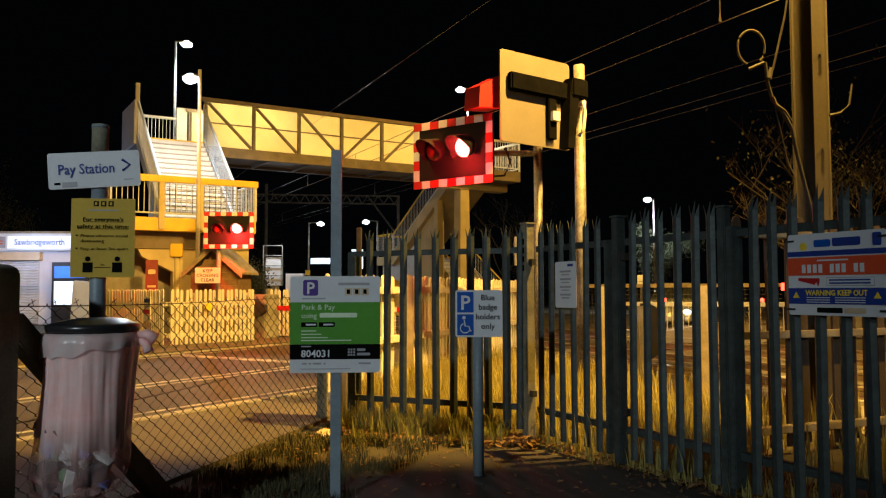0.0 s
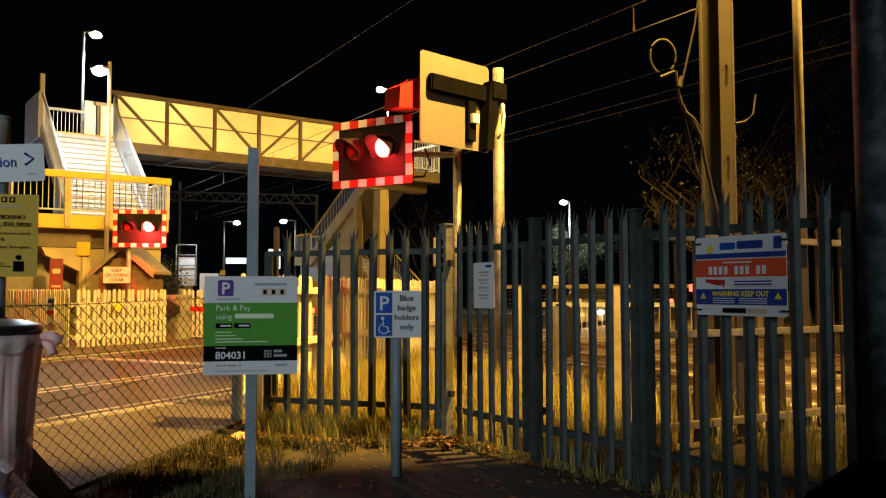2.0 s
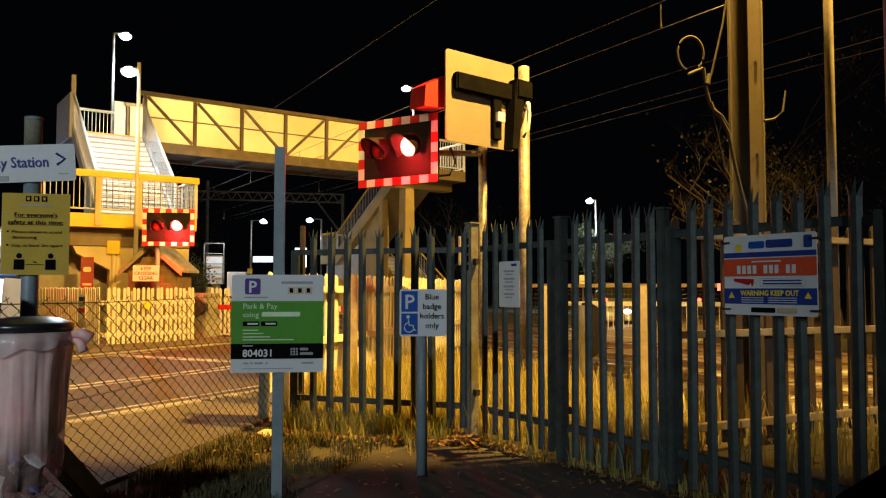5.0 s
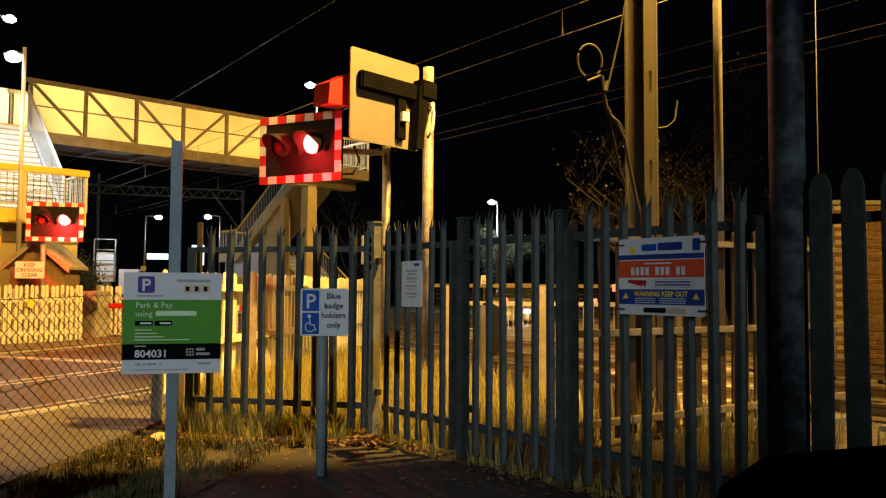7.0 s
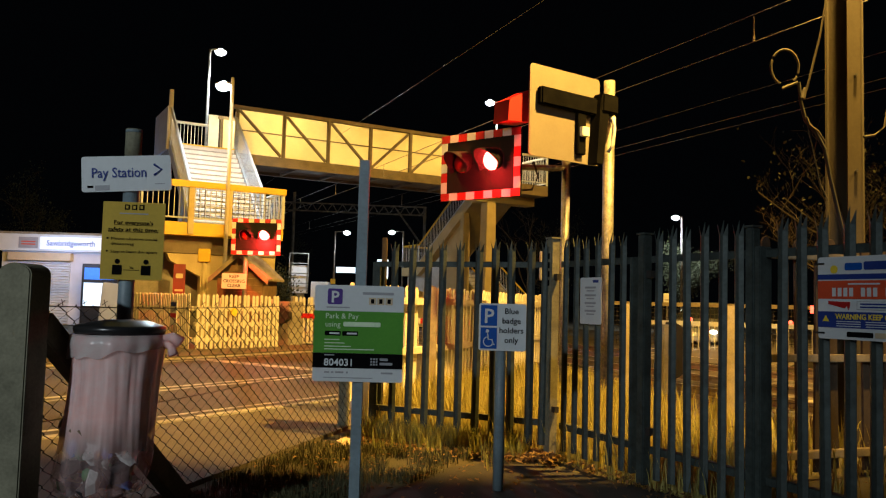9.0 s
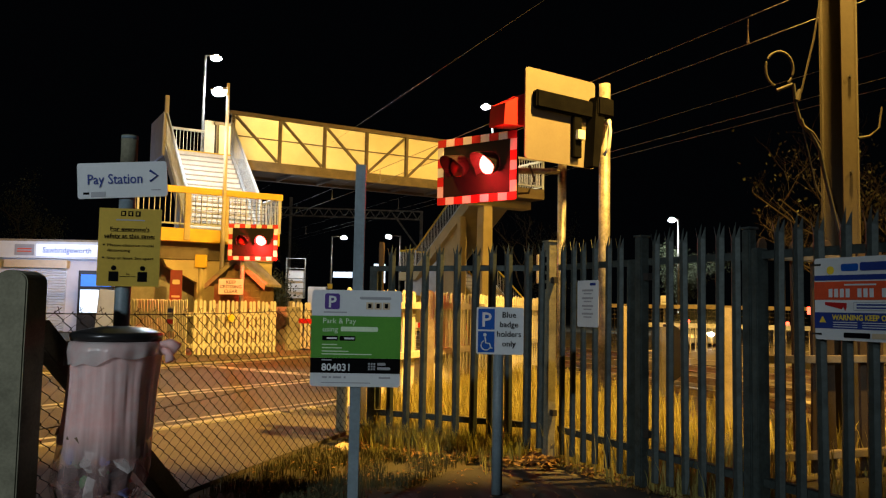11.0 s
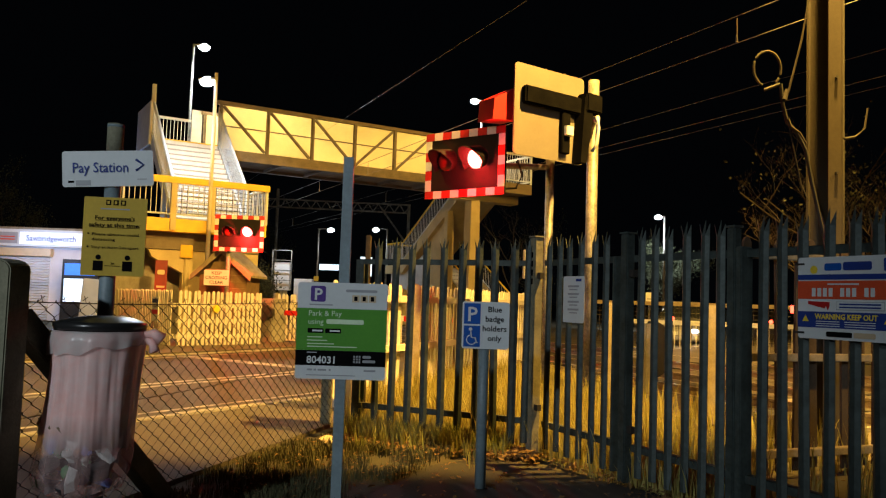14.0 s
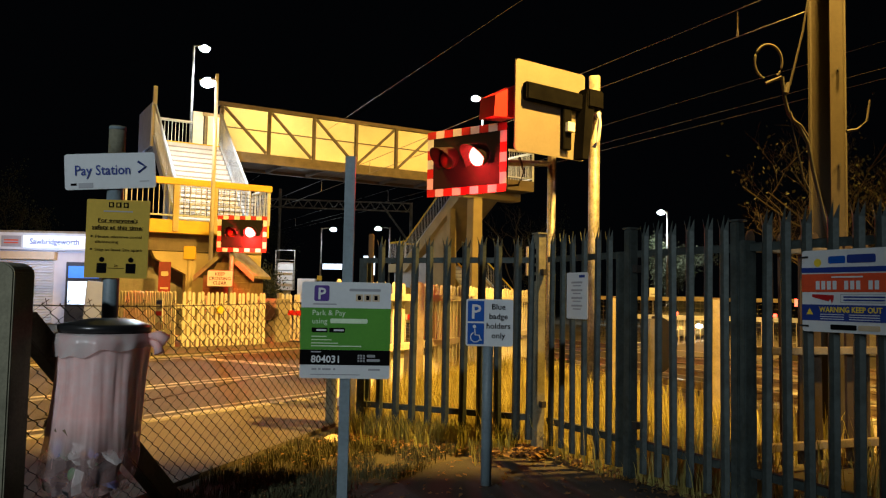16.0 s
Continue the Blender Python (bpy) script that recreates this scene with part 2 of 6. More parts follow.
def piece(name, mesh, parent, at):
    ob = new(name, mesh)
    ob.parent = parent
    ob.matrix_basis = at
    return ob


def thing(name, at, label, category, group="", kind=""):
    ob = new(name)
    ob.matrix_world = at
    return tagged(ob, label, category, group, kind)


def raw(name, verts, faces, material, parent=None, smooth=False):
    me = bpy.data.meshes.new(name)
    me.from_pydata(verts, [], faces)
    me.materials.append(material)
    if smooth:
        me.polygons.foreach_set("use_smooth", [True] * len(me.polygons))
    ob = new(name, me)
    ob.parent = parent
    return ob


def writing(parent, text, x, z, size, material, y=-0.004, align="LEFT", bold=0.0, width=None, name="lettering"):
    """Letters on a board that faces local -y; x and z of the line's foot; width squeezes the line to that length."""
    cu = bpy.data.curves.new(name, "FONT")
    cu.body, cu.size, cu.align_x, cu.extrude, cu.offset = text, size, align, 0.0006, bold
    cu.resolution_u = 2
    ob = new(name, cu)
    bpy.context.view_layer.update()
    me = bpy.data.meshes.new_from_object(ob.evaluated_get(bpy.context.evaluated_depsgraph_get()))
    bpy.data.objects.remove(ob)
    xs = [v.co.x for v in me.vertices]
    k = width / (max(xs) - min(xs)) if width else 1.0
    me.transform(pose(x, y, z, 90, 0, 0) @ Matrix.Diagonal((k, 1, 1, 1)))
    me.materials.clear()
    me.materials.append(material)
    ob = new(name, me)
    ob.parent = parent
    return ob


def bars(parent, x0, x1, z0, z1, material, y=-0.004, name="print_bar", r=0.0):
    bm = bmesh.new()
    prism(bm, rounded(x0, x1, z0, z1, r) if r else [(x0, z0), (x1, z0), (x1, z1), (x0, z1)], y, y + 0.002)
    return part(name, bm, material, parent)


def sheet(name, pts, z, material, label, category, depth=0.05):
    bm = bmesh.new()
    a = [bm.verts.new((x, y, z)) for x, y in pts]
    b = [bm.verts.new((x, y, z - depth)) for x, y in pts]
    bm.faces.new(a)
    for i in range(len(a)):
        j = (i + 1) % len(a)
        bm.faces.new((a[j], a[i], b[i], b[j]))
    return tagged(part(name, bm, material), label, category, kind="structure")


# ---- ground, road, railway ----
bm = bmesh.new()
bmesh.ops.create_grid(bm, x_segments=4, y_segments=4, size=1500)
for v in bm.verts:
    v.co.z = -0.03
tagged(part("ground", bm, EARTH), "dark leafy earth under the night sky", "ground", kind="structure")

ROAD = pose(-2.26, 8.95, 0, 0, 0, -31.5)      # local y runs along the near kerb, local -x crosses the road
ROADDIR = ROAD.to_3x3() @ Vector((0, 1, 0))


def on_road(u, v):
    p = ROAD @ Vector((-u, v, 0))
    return (p.x, p.y)


sheet("road", [on_road(0, -30), on_road(0, 60), on_road(6.2, 60), on_road(6.2, -30)], -0.005, ROADTOP, "worn asphalt road over the level crossing", "road")
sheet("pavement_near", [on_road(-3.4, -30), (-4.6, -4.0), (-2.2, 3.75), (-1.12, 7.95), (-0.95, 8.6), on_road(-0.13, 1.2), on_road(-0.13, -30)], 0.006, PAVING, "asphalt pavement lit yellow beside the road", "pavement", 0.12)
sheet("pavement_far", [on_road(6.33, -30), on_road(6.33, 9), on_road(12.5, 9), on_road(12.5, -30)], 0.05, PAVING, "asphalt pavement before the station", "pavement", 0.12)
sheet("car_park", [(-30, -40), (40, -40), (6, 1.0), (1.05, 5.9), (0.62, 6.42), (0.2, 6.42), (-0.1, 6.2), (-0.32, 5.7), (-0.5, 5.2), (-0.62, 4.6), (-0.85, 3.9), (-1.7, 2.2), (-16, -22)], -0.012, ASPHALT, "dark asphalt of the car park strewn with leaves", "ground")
for u, w, v0, v1 in ((0.28, 0.07, -20, 4), (5.85, 0.07, -20, 6)):
    sheet("road_line", [on_road(u, v0), on_road(u, v1), on_road(u + w, v1), on_road(u + w, v0)], -0.001, PAINT_LINE, "worn painted road edge line", "road marking", 0.003)
for u in (2.14, 2.40):
    sheet("road_centre_line", [on_road(u, -20), on_road(u, 5), on_road(u + 0.11, 5), on_road(u + 0.11, -20)], -0.001, PAINT_LINE, "worn white double centre line on the road", "road marking", 0.003)
sheet("stop_line", [on_road(2.8, 4.0), on_road(2.8, 4.35), on_road(6.0, 4.35), on_road(6.0, 4.0)], -0.001, PAINT_LINE, "white stop line before the crossing", "road marking", 0.003)

kb = bmesh.new()
box(kb, 0, 0.125, 0, 0.905, -0.05, 0.022)
KERBSTONE = mesh_of("kerbstone", kb, KERB, bevel=0.006)
for name, u in (("kerb_near", -0.001), ("kerb_far", 6.328)):
    k = tagged(new(name), "pale concrete kerb along the road", "kerb", kind="structure")
    for i in range(27 if u < 0 else 34):
        x, y = on_road(u, -22 + 0.915 * i)
        piece("kerbstone", KERBSTONE, k, pose(x, y, 0.004 * math.sin(i * 1.7), 0, 0, -31.5))

# ---- footbridge and its stairs ----
BR = pose(-9.0, 26.7, 0, 0, 0, 31.7)          # local x along the bridge, local -y down the near stairs
DECK, LAND = 6.1, 3.15


def railing(parent, p0, p1, height=1.05, gap=0.12, top=RAILPALE, mesh=RAILPALE, wide=0.05):
    """Posts, rails and thin uprights between two feet."""
    p0, p1 = Vector(p0), Vector(p1)
    up = Vector((0, 0, 1))
    length = (p1 - p0).length
    bm = bmesh.new()
    tube(bm, [p0 + up * height, p1 + up * height], wide, 6)
    part("top_rail", bm, top, parent)
    bm = bmesh.new()
    tube(bm, [p0 + up * 0.12, p1 + up * 0.12], 0.025, 6)
    part("bottom_rail", bm, mesh, parent)
    bm = bmesh.new()
    tube(bm, [p0, p0 + up * height], 0.03, 6)
    tube(bm, [p1, p1 + up * height], 0.03, 6)
    n = max(2, int(length / gap))
    for i in range(1, n):
        q = p0.lerp(p1, i / n)
        tube(bm, [q + up * 0.12, q + up * height], 0.011, 4)
    part("infill", bm, mesh, parent)["kind"] = "stuff"


NOSING = mat("grey_step_nosing", (0.34, 0.33, 0.31), 0.7, second=(0.24, 0.24, 0.22))
bridge = thing("footbridge", BR, "cream panelled steel footbridge over the railway at night", "footbridge")
L = 11.6
bm = bmesh.new()
box(bm, 0.6, L, -0.95, 0.95, DECK - 0.30, DECK - 0.18)
part("deck", bm, GIRDER, bridge)
for y in (-1.0, 1.0):
    bm = bmesh.new()
    box(bm, 0.6, L, y - 0.09, y + 0.09, DECK - 0.41, DECK - 0.07)
    part("bottom_girder", bm, GIRDER, bridge, bevel=0.01)
    bm = bmesh.new()
    box(bm, 0.6, L, y - 0.09, y + 0.09, DECK + 1.42, DECK + 1.54)
    part("top_chord", bm, GIRDER, bridge, bevel=0.01)
    for i in range(7):
        x0 = 0.74 + i * 1.635
        bm = bmesh.new()
        box(bm, x0 + 0.04, min(x0 + 1.60, L), y * 0.93 - 0.012, y * 0.93 + 0.012, DECK - 0.069, DECK + 1.419)
        part("panel", bm, PANEL, bridge)
        bm = bmesh.new()
        box(bm, x0 - 0.05, x0 + 0.05, y * 1.02 - 0.06, y * 1.02 + 0.06, DECK - 0.069, DECK + 1.419)
        part("upright", bm, GIRDER, bridge)
        bm = bmesh.new()
        a, b = Vector((x0 + 0.08, y * 1.02, DECK + 1.38)), Vector((x0 + 1.55, y * 1.02, DECK - 0.03))
        if i > 2:
            a.z, b.z = b.z, a.z
        if i != 6:
            d = (b - a)
            box(bm, 0, d.length, -0.03, 0.03, -0.045, 0.045, Matrix.Translation(a) @ pose(0, 0, 0, 0, -math.degrees(math.atan2(d.z, d.x)), 0))
            part("diagonal_brace", bm, GIRDER, bridge)
        bm = bmesh.new()
        box(bm, x0 + 0.05, min(x0 + 1.585, L), y * 1.02 - 0.02, y * 1.02 + 0.02, DECK + 0.70, DECK + 0.735)
        part("mid_rail", bm, GIRDER, bridge)
for k in range(7):
    bm = bmesh.new()
    x = 1.4 + k * 1.55
    box(bm, x - 0.04, x + 0.04, -0.9, 0.9, DECK - 0.41, DECK - 0.301)
    part("cross_beam", bm, GIRDER, bridge)

NEAR = BR @ Matrix.Translation((-0.34, 0, 0))
stairs = thing("near_stairs", NEAR, "pale lit footbridge staircase with yellow edged landing", "staircase")
RUN, NS = 3.45, 16
for i in range(NS):
    y0 = -1.0 - RUN * (NS - i) / NS
    z = LAND + (DECK - LAND) * (i + 1) / NS
    bm = bmesh.new()
    box(bm, -0.98, 0.98, y0 - 0.03, y0 + RUN / NS + 0.03, z - 0.035, z)
    step = part("step", bm, YELLOWPAINT if i == NS - 1 else NOSING, stairs)
    bm = bmesh.new()
    box(bm, -0.98, 0.98, y0, y0 + 0.02, z - (DECK - LAND) / NS, z - 0.036)
    part("riser", bm, TREAD, step)
for x in (-1.04, 1.04):
    bm = bmesh.new()
    prism(bm, [(-1.0 - RUN, LAND - 0.2), (-1.0, DECK - 0.25), (-1.0, DECK + 0.16), (-1.0 - RUN, LAND + 0.2)], x - 0.04, x + 0.04, pose(0, 0, 0, 0, 0, 90) @ Matrix.Diagonal((1, -1, 1, 1)))
    part("stringer", bm, RAILPALE, stairs)
    railing(stairs, (x, -1.0 - RUN, LAND + 0.1), (x, -1.0, DECK + 0.1), 1.05, 0.13, RAILPALE, RAILPALE, 0.045)
bm = bmesh.new()
box(bm, -1.1, 1.1, -1.0, 1.1, DECK - 0.2, DECK)
part("upper_landing", bm, GIRDER, stairs)
bm = bmesh.new()
box(bm, -1.15, -1.07, -1.0, 1.1, DECK - 0.2, DECK + 1.2)
part("side_screen", bm, RAILPALE, stairs)
railing(stairs, (-1.05, 1.05, DECK), (0.9, 1.05, DECK), 1.15, 0.12)
bm = bmesh.new()
box(bm, 0.62, 0.98, 0.98, 1.04, DECK, DECK + 1.55)
part("end_door_panel", bm, RAILPALE, stairs)
FL = -1.0 - RUN - 1.55
bm = bmesh.new()
box(bm, -2.6, 1.15, FL, -1.0 - RUN, LAND - 0.34, LAND)
part("lower_landing", bm, YELLOWPAINT, stairs)
railing(stairs, (-2.6, FL + 0.03, LAND), (1.15, FL + 0.03, LAND), 1.0, 0.13)
railing(stairs, (1.12, FL + 0.03, LAND), (1.12, -1.0 - RUN, LAND), 1.0, 0.13)
bm = bmesh.new()
box(bm, -2.62, 1.2, FL - 0.05, FL + 0.09, LAND + 0.93, LAND + 1.1)
part("yellow_handrail", bm, YELLOWPAINT, stairs, bevel=0.015)
for x in (-1.37, -0.37):
    bm = bmesh.new()
    box(bm, x - 0.07, x + 0.07, FL - 0.06, FL + 0.08, LAND - 0.3, LAND + 0.92)
    part("landing_post", bm, RENDERWALL, stairs)
bm = bmesh.new()
for i in range(14):
    tube(bm, [(-1.31 + i * 0.15, FL + 0.05, LAND + 0.1), (-1.31 + i * 0.15, FL + 0.05, LAND + 0.9)], 0.008, 4)
for i in range(8):
    tube(bm, [(-1.31, FL + 0.05, LAND + 0.12 + i * 0.1), (0.75, FL + 0.05, LAND + 0.12 + i * 0.1)], 0.008, 4)
part("wire_screen", bm, DARKSTEEL, stairs)["kind"] = "stuff"
# support wall under the landing
bm = bmesh.new()
prism(bm, [(-0.95, 0), (1.1, 0), (1.1, LAND - 0.8), (-1.85, LAND - 0.8), (-1.75, LAND - 1.0), (-0.95, 1.75)], FL + 0.45, FL + 0.75)
part("pier_wall", bm, RENDERWALL, stairs)
bm = bmesh.new()
box(bm, -2.5, 1.1, FL + 0.40, FL + 0.80, LAND - 0.79, LAND - 0.341)
part("cross_head", bm, GIRDER, stairs)
bm = bmesh.new()
box(bm, -2.6, 1.1, -1.3 - RUN, -1.0 - RUN, 0, LAND - 0.36)
part("pier_core", bm, CONCRETE, stairs)
for x, y, z1 in ((-1.05, -0.95, DECK + 1.75), (1.08, -1.02, DECK + 1.3)):
    bm = bmesh.new()
    box(bm, x - 0.06, x + 0.06, y - 0.06, y + 0.06, DECK - 0.2, z1)
    part("tall_post", bm, CREAM, stairs)
bm = bmesh.new()
box(bm, -0.4, 0.4, -0.4, 0.4, 0, DECK - 0.2)
part("landing_column", bm, RENDERWALL, stairs)

# far stairs: one flight down away from the tracks, a half landing, one flight back
SWAP = pose(0, 0, 0, 0, 0, 90) @ Matrix.Diagonal((1, -1, 1, 1))     # outline runs along local y, thickness along local x
far = thing("far_stairs", BR, "yellow concrete footbridge stairs beyond the tracks", "staircase")
GO, RISE, N1, N2 = 0.30, 0.19, 17, 15
HALF = DECK - RISE * N1
Y0, Y1 = 1.15, 1.15 + GO * N1
bm = bmesh.new()
box(bm, L + 0.01, L + 2.0, -1.2, Y0, DECK - 0.42, DECK)
part("upper_landing", bm, GIRDER, far)
railing(far, (L + 0.05, -1.15, DECK), (L + 2.0, -1.15, DECK), 1.2, 0.12)
railing(far, (L + 1.97, -1.15, DECK), (L + 1.97, Y0, DECK), 1.2, 0.12)
for i in range(N1):
    y, z = Y0 + GO * i, DECK - RISE * (i + 1)
    bm = bmesh.new()
    box(bm, L + 0.10, L + 1.88, y, y + GO + 0.03, z - 0.05, z)
    part("step", bm, TREAD, far)
for x0, x1 in ((L + 0.0, L + 0.10), (L + 1.88, L + 1.98)):
    bm = bmesh.new()
    prism(bm, [(Y0, DECK - 0.42), (Y1, HALF - 0.42), (Y1, HALF + 0.12), (Y0, DECK + 0.12)], x0, x1, SWAP)
    part("stringer", bm, RENDERWALL, far)
    railing(far, (x0 + 0.05, Y0, DECK + 0.1), (x0 + 0.05, Y1, HALF + 0.1), 0.95, 0.16, YELLOWPAINT, RAILPALE, 0.04)
bm = bmesh.new()
prism(bm, [(Y0, DECK - 0.40), (Y1, HALF - 0.40), (Y1, HALF - 0.25), (Y0, DECK - 0.25)], L + 0.101, L + 1.879, SWAP)
part("soffit", bm, RENDERWALL, far)
bm = bmesh.new()
box(bm, L, L + 3.9, Y1 + 0.001, Y1 + 1.6, HALF - 0.40, HALF)
part("half_landing", bm, RENDERWALL, far)
railing(far, (L + 0.05, Y1 + 0.05, HALF), (L + 0.05, Y1 + 1.55, HALF), 1.05, 0.14, YELLOWPAINT)
railing(far, (L + 0.05, Y1 + 1.55, HALF), (L + 3.85, Y1 + 1.55, HALF), 1.05, 0.14, YELLOWPAINT)
for i in range(N2):
    y, z = Y1 - GO * i, HALF - RISE * (i + 1)
    bm = bmesh.new()
    box(bm, L + 2.10, L + 3.80, y - GO - 0.03, y, z - 0.05, z)
    step = part("step", bm, NOSING, far)
    bm = bmesh.new()
    box(bm, L + 2.10, L + 3.80, y - 0.02, y - 0.001, z + 0.001, z + RISE - 0.051)
    part("riser", bm, TREAD, step)
for x0, x1 in ((L + 2.0, L + 2.10), (L + 3.80, L + 3.90)):
    bm = bmesh.new()
    prism(bm, [(Y1 - GO * N2, 0), (Y1 - GO * N2, 0.14), (Y1, HALF + 0.12), (Y1, HALF - 0.35), (Y1 - GO * N2 + 0.6, 0)], x0, x1, SWAP)
    part("stringer", bm, RENDERWALL, far)
    railing(far, (x0 + 0.05, Y1 - GO * N2, 0.1), (x0 + 0.05, Y1, HALF + 0.1), 0.95, 0.16, YELLOWPAINT, RAILPALE, 0.04)
bm = bmesh.new()
rings = [[bm.verts.new((x, y, z)) for x, y in ((L - 0.38 + k, -0.25), (L + 0.16 - k, -0.25), (L + 0.16 - k, 0.25), (L - 0.38 + k, 0.25))] for z, k in ((0, 0.0), (DECK - 0.75, 0.06))]
for k in range(4):
    bm.faces.new((rings[0][k], rings[0][(k + 1) % 4], rings[1][(k + 1) % 4], rings[1][k]))
bm.faces.new(rings[1])
part("column", bm, RENDERWALL, far, bevel=0.015)
bm = bmesh.new()
box(bm, L - 0.9, L + 2.0, -0.3, 0.3, DECK - 0.749, DECK - 0.421)
part("cross_head", bm, RENDERWALL, far, bevel=0.015)
bm = bmesh.new()
box(bm, L - 0.12, L + 0.16, 1.9, 2.2, 0, DECK - 0.98)
part("slim_column", bm, RENDERWALL, far, bevel=0.015)
bm = bmesh.new()
prism(bm, [(2.3, 0), (4.5, 0), (4.5, DECK - 0.42 - (4.5 - Y0) * RISE / GO), (2.3, DECK - 0.42 - (2.3 - Y0) * RISE / GO)], L + 0.2, L + 0.45, SWAP)
part("support_wall", bm, RENDERWALL, far)
# added upright panel; its pale blue stands for cool light on the soffit
bm = bmesh.new()
prism(bm, [(4.51, 1.5), (Y1 + 1.4, 1.9), (Y1 + 1.4, HALF - 0.401), (Y1, HALF - 0.401), (4.51, HALF + 0.45)], L + 0.22, L + 0.30, SWAP)
part("cool_lit_soffit", bm, RAILPALE, far, "stair soffit area coloured pale blue for cool platform light")
bm = bmesh.new()
box(bm, L + 0.3, L + 3.6, Y1 + 1.1, Y1 + 1.4, 0, HALF - 0.401)
part("pier", bm, RENDERWALL, far)

# ---- lamp columns ----


def lamp_column(x, y, height, arm, turn, label, power, aim=(0, 0.01), group="station lamps", paint=POLE, over=0.0):
    t = thing("lamp_post", pose(x, y, 0, 0, 0, turn), label, "lamp post", group)
    bm = bmesh.new()
    tube(bm, [(0, 0, 0), (0, 0, 1.2)], 0.085, 10)
    tube(bm, [(0, 0, 1.2), (0, 0, height + over)], 0.06, 10, 0.045)
    part("column", bm, paint, t, smooth=True)
    bm = bmesh.new()
    tube(bm, [(0, 0, height - 0.05), (arm * 0.5, 0, height), (arm, 0, height)], 0.03, 8)
    part("arm", bm, POLE, t)
    bm = bmesh.new()
    prism(bm, [(arm - 0.03, height - 0.04), (arm + 0.46, height - 0.04), (arm + 0.42, height + 0.01), (arm, height + 0.02)], -0.12, 0.12)
    head = part("lantern", bm, POLE, t, bevel=0.015)
    bm = bmesh.new()
    bmesh.ops.create_uvsphere(bm, u_segments=12, v_segments=8, radius=0.5, matrix=Matrix.Translation((arm + 0.24, 0, height - 0.07)) @ Matrix.Diagonal((0.42, 0.30, 0.26, 1)))
    part("lens", bm, LAMPWHITE, head, smooth=True)
    if power:
        p = t.matrix_world @ Vector((arm + 0.45, 0, height - 0.28))
        lamp("lamp_glow", p, power, COOL, 0.12, (p.x + aim[0], p.y + aim[1], 0), 112, 0.5)
    return t


lamp_column(-10.0, 29.6, 10.6, 0.15, 20, "tall white lamp post lit above the footbridge stairs", 2000, (2.0, -5.0))
lamp_column(-6.47, 21.10, 6.98, 0.02, 172, "white lamp on a slim post before the stair landing", 1050, (-1.6, 4.5), paint=CREAM, over=0.16)
lamp_column(1.15, 36.0, 10.4, 0.1, 190, "tall lit lamp post behind the footbridge", 700)
lamp_column(-8.4, 50.0, 5.5, 0.5, 10, "lit platform lamp post far down the line", 400)
lamp_column(-4.1, 50.0, 5.6, 0.5, 175, "lit platform lamp post far down the line", 400)
lamp_column(11.5, 43.5, 6.2, 0.1, 180, "lit lamp post in front of an ivy covered tree", 2200, (0.6, 3.0))
for k in range(4):
    p = BR @ Vector((2.0 + 2.8 * k, 0, DECK + 1.4))
    lamp("bridge_light_glow", p, 500, (1.0, 0.78, 0.44), 0.08)

# ---- palisade fence ----


def pale_mesh(height=1.80, w=0.072):
    """One folded steel strip whose head is cut into three splayed points."""
    bm = bmesh.new()
    k, t, neck = w / 0.072, 0.004, height - 0.10
    fold = [(-0.036 * k, 0.018), (-0.014 * k, 0.0), (0.014 * k, 0.0), (0.036 * k, 0.018)]
    rings = [([bm.verts.new((x, y, z)) for x, y in fold], [bm.verts.new((x, y + t, z)) for x, y in fold]) for z in (0.06, neck)]
    (lf, lb), (uf, ub) = rings
    for i in range(3):
        bm.faces.new((lf[i], lf[i + 1], uf[i + 1], uf[i]))
        bm.faces.new((lb[i + 1], lb[i], ub[i], ub[i + 1]))
        bm.faces.new((lf[i + 1], lf[i], lb[i], lb[i + 1]))
        mid = Vector((fold[i][0] + fold[i + 1][0], fold[i][1] + fold[i + 1][1], 0)) / 2
        tip = mid + Vector(((i - 1) * 0.02, 0.02 if i == 1 else 0.0, height - (0.0 if i == 1 else 0.025)))
        a, b = bm.verts.new(tip), bm.verts.new(tip + Vector((0, t, 0)))
        bm.faces.new((uf[i], uf[i + 1], a))
        bm.faces.new((ub[i + 1], ub[i], b))
        bm.faces.new((uf[i + 1], ub[i + 1], b, a))
        bm.faces.new((ub[i], uf[i], a, b))
    bm.faces.new((lf[0], uf[0], ub[0], lb[0]))
    bm.faces.new((uf[3], lf[3], lb[3], ub[3]))
    return mesh_of("pale", bm, GALV)


PALE = pale_mesh()
wp = bmesh.new()
prism(wp, [(-0.054, 0.05), (0.054, 0.05), (0.054, 1.72), (0.040, 1.77), (0.018, 1.80), (-0.018, 1.80), (-0.040, 1.77), (-0.054, 1.72)], 0.0, 0.018)
PALE_WIDE = mesh_of("pale", wp, GALV, bevel=0.004)


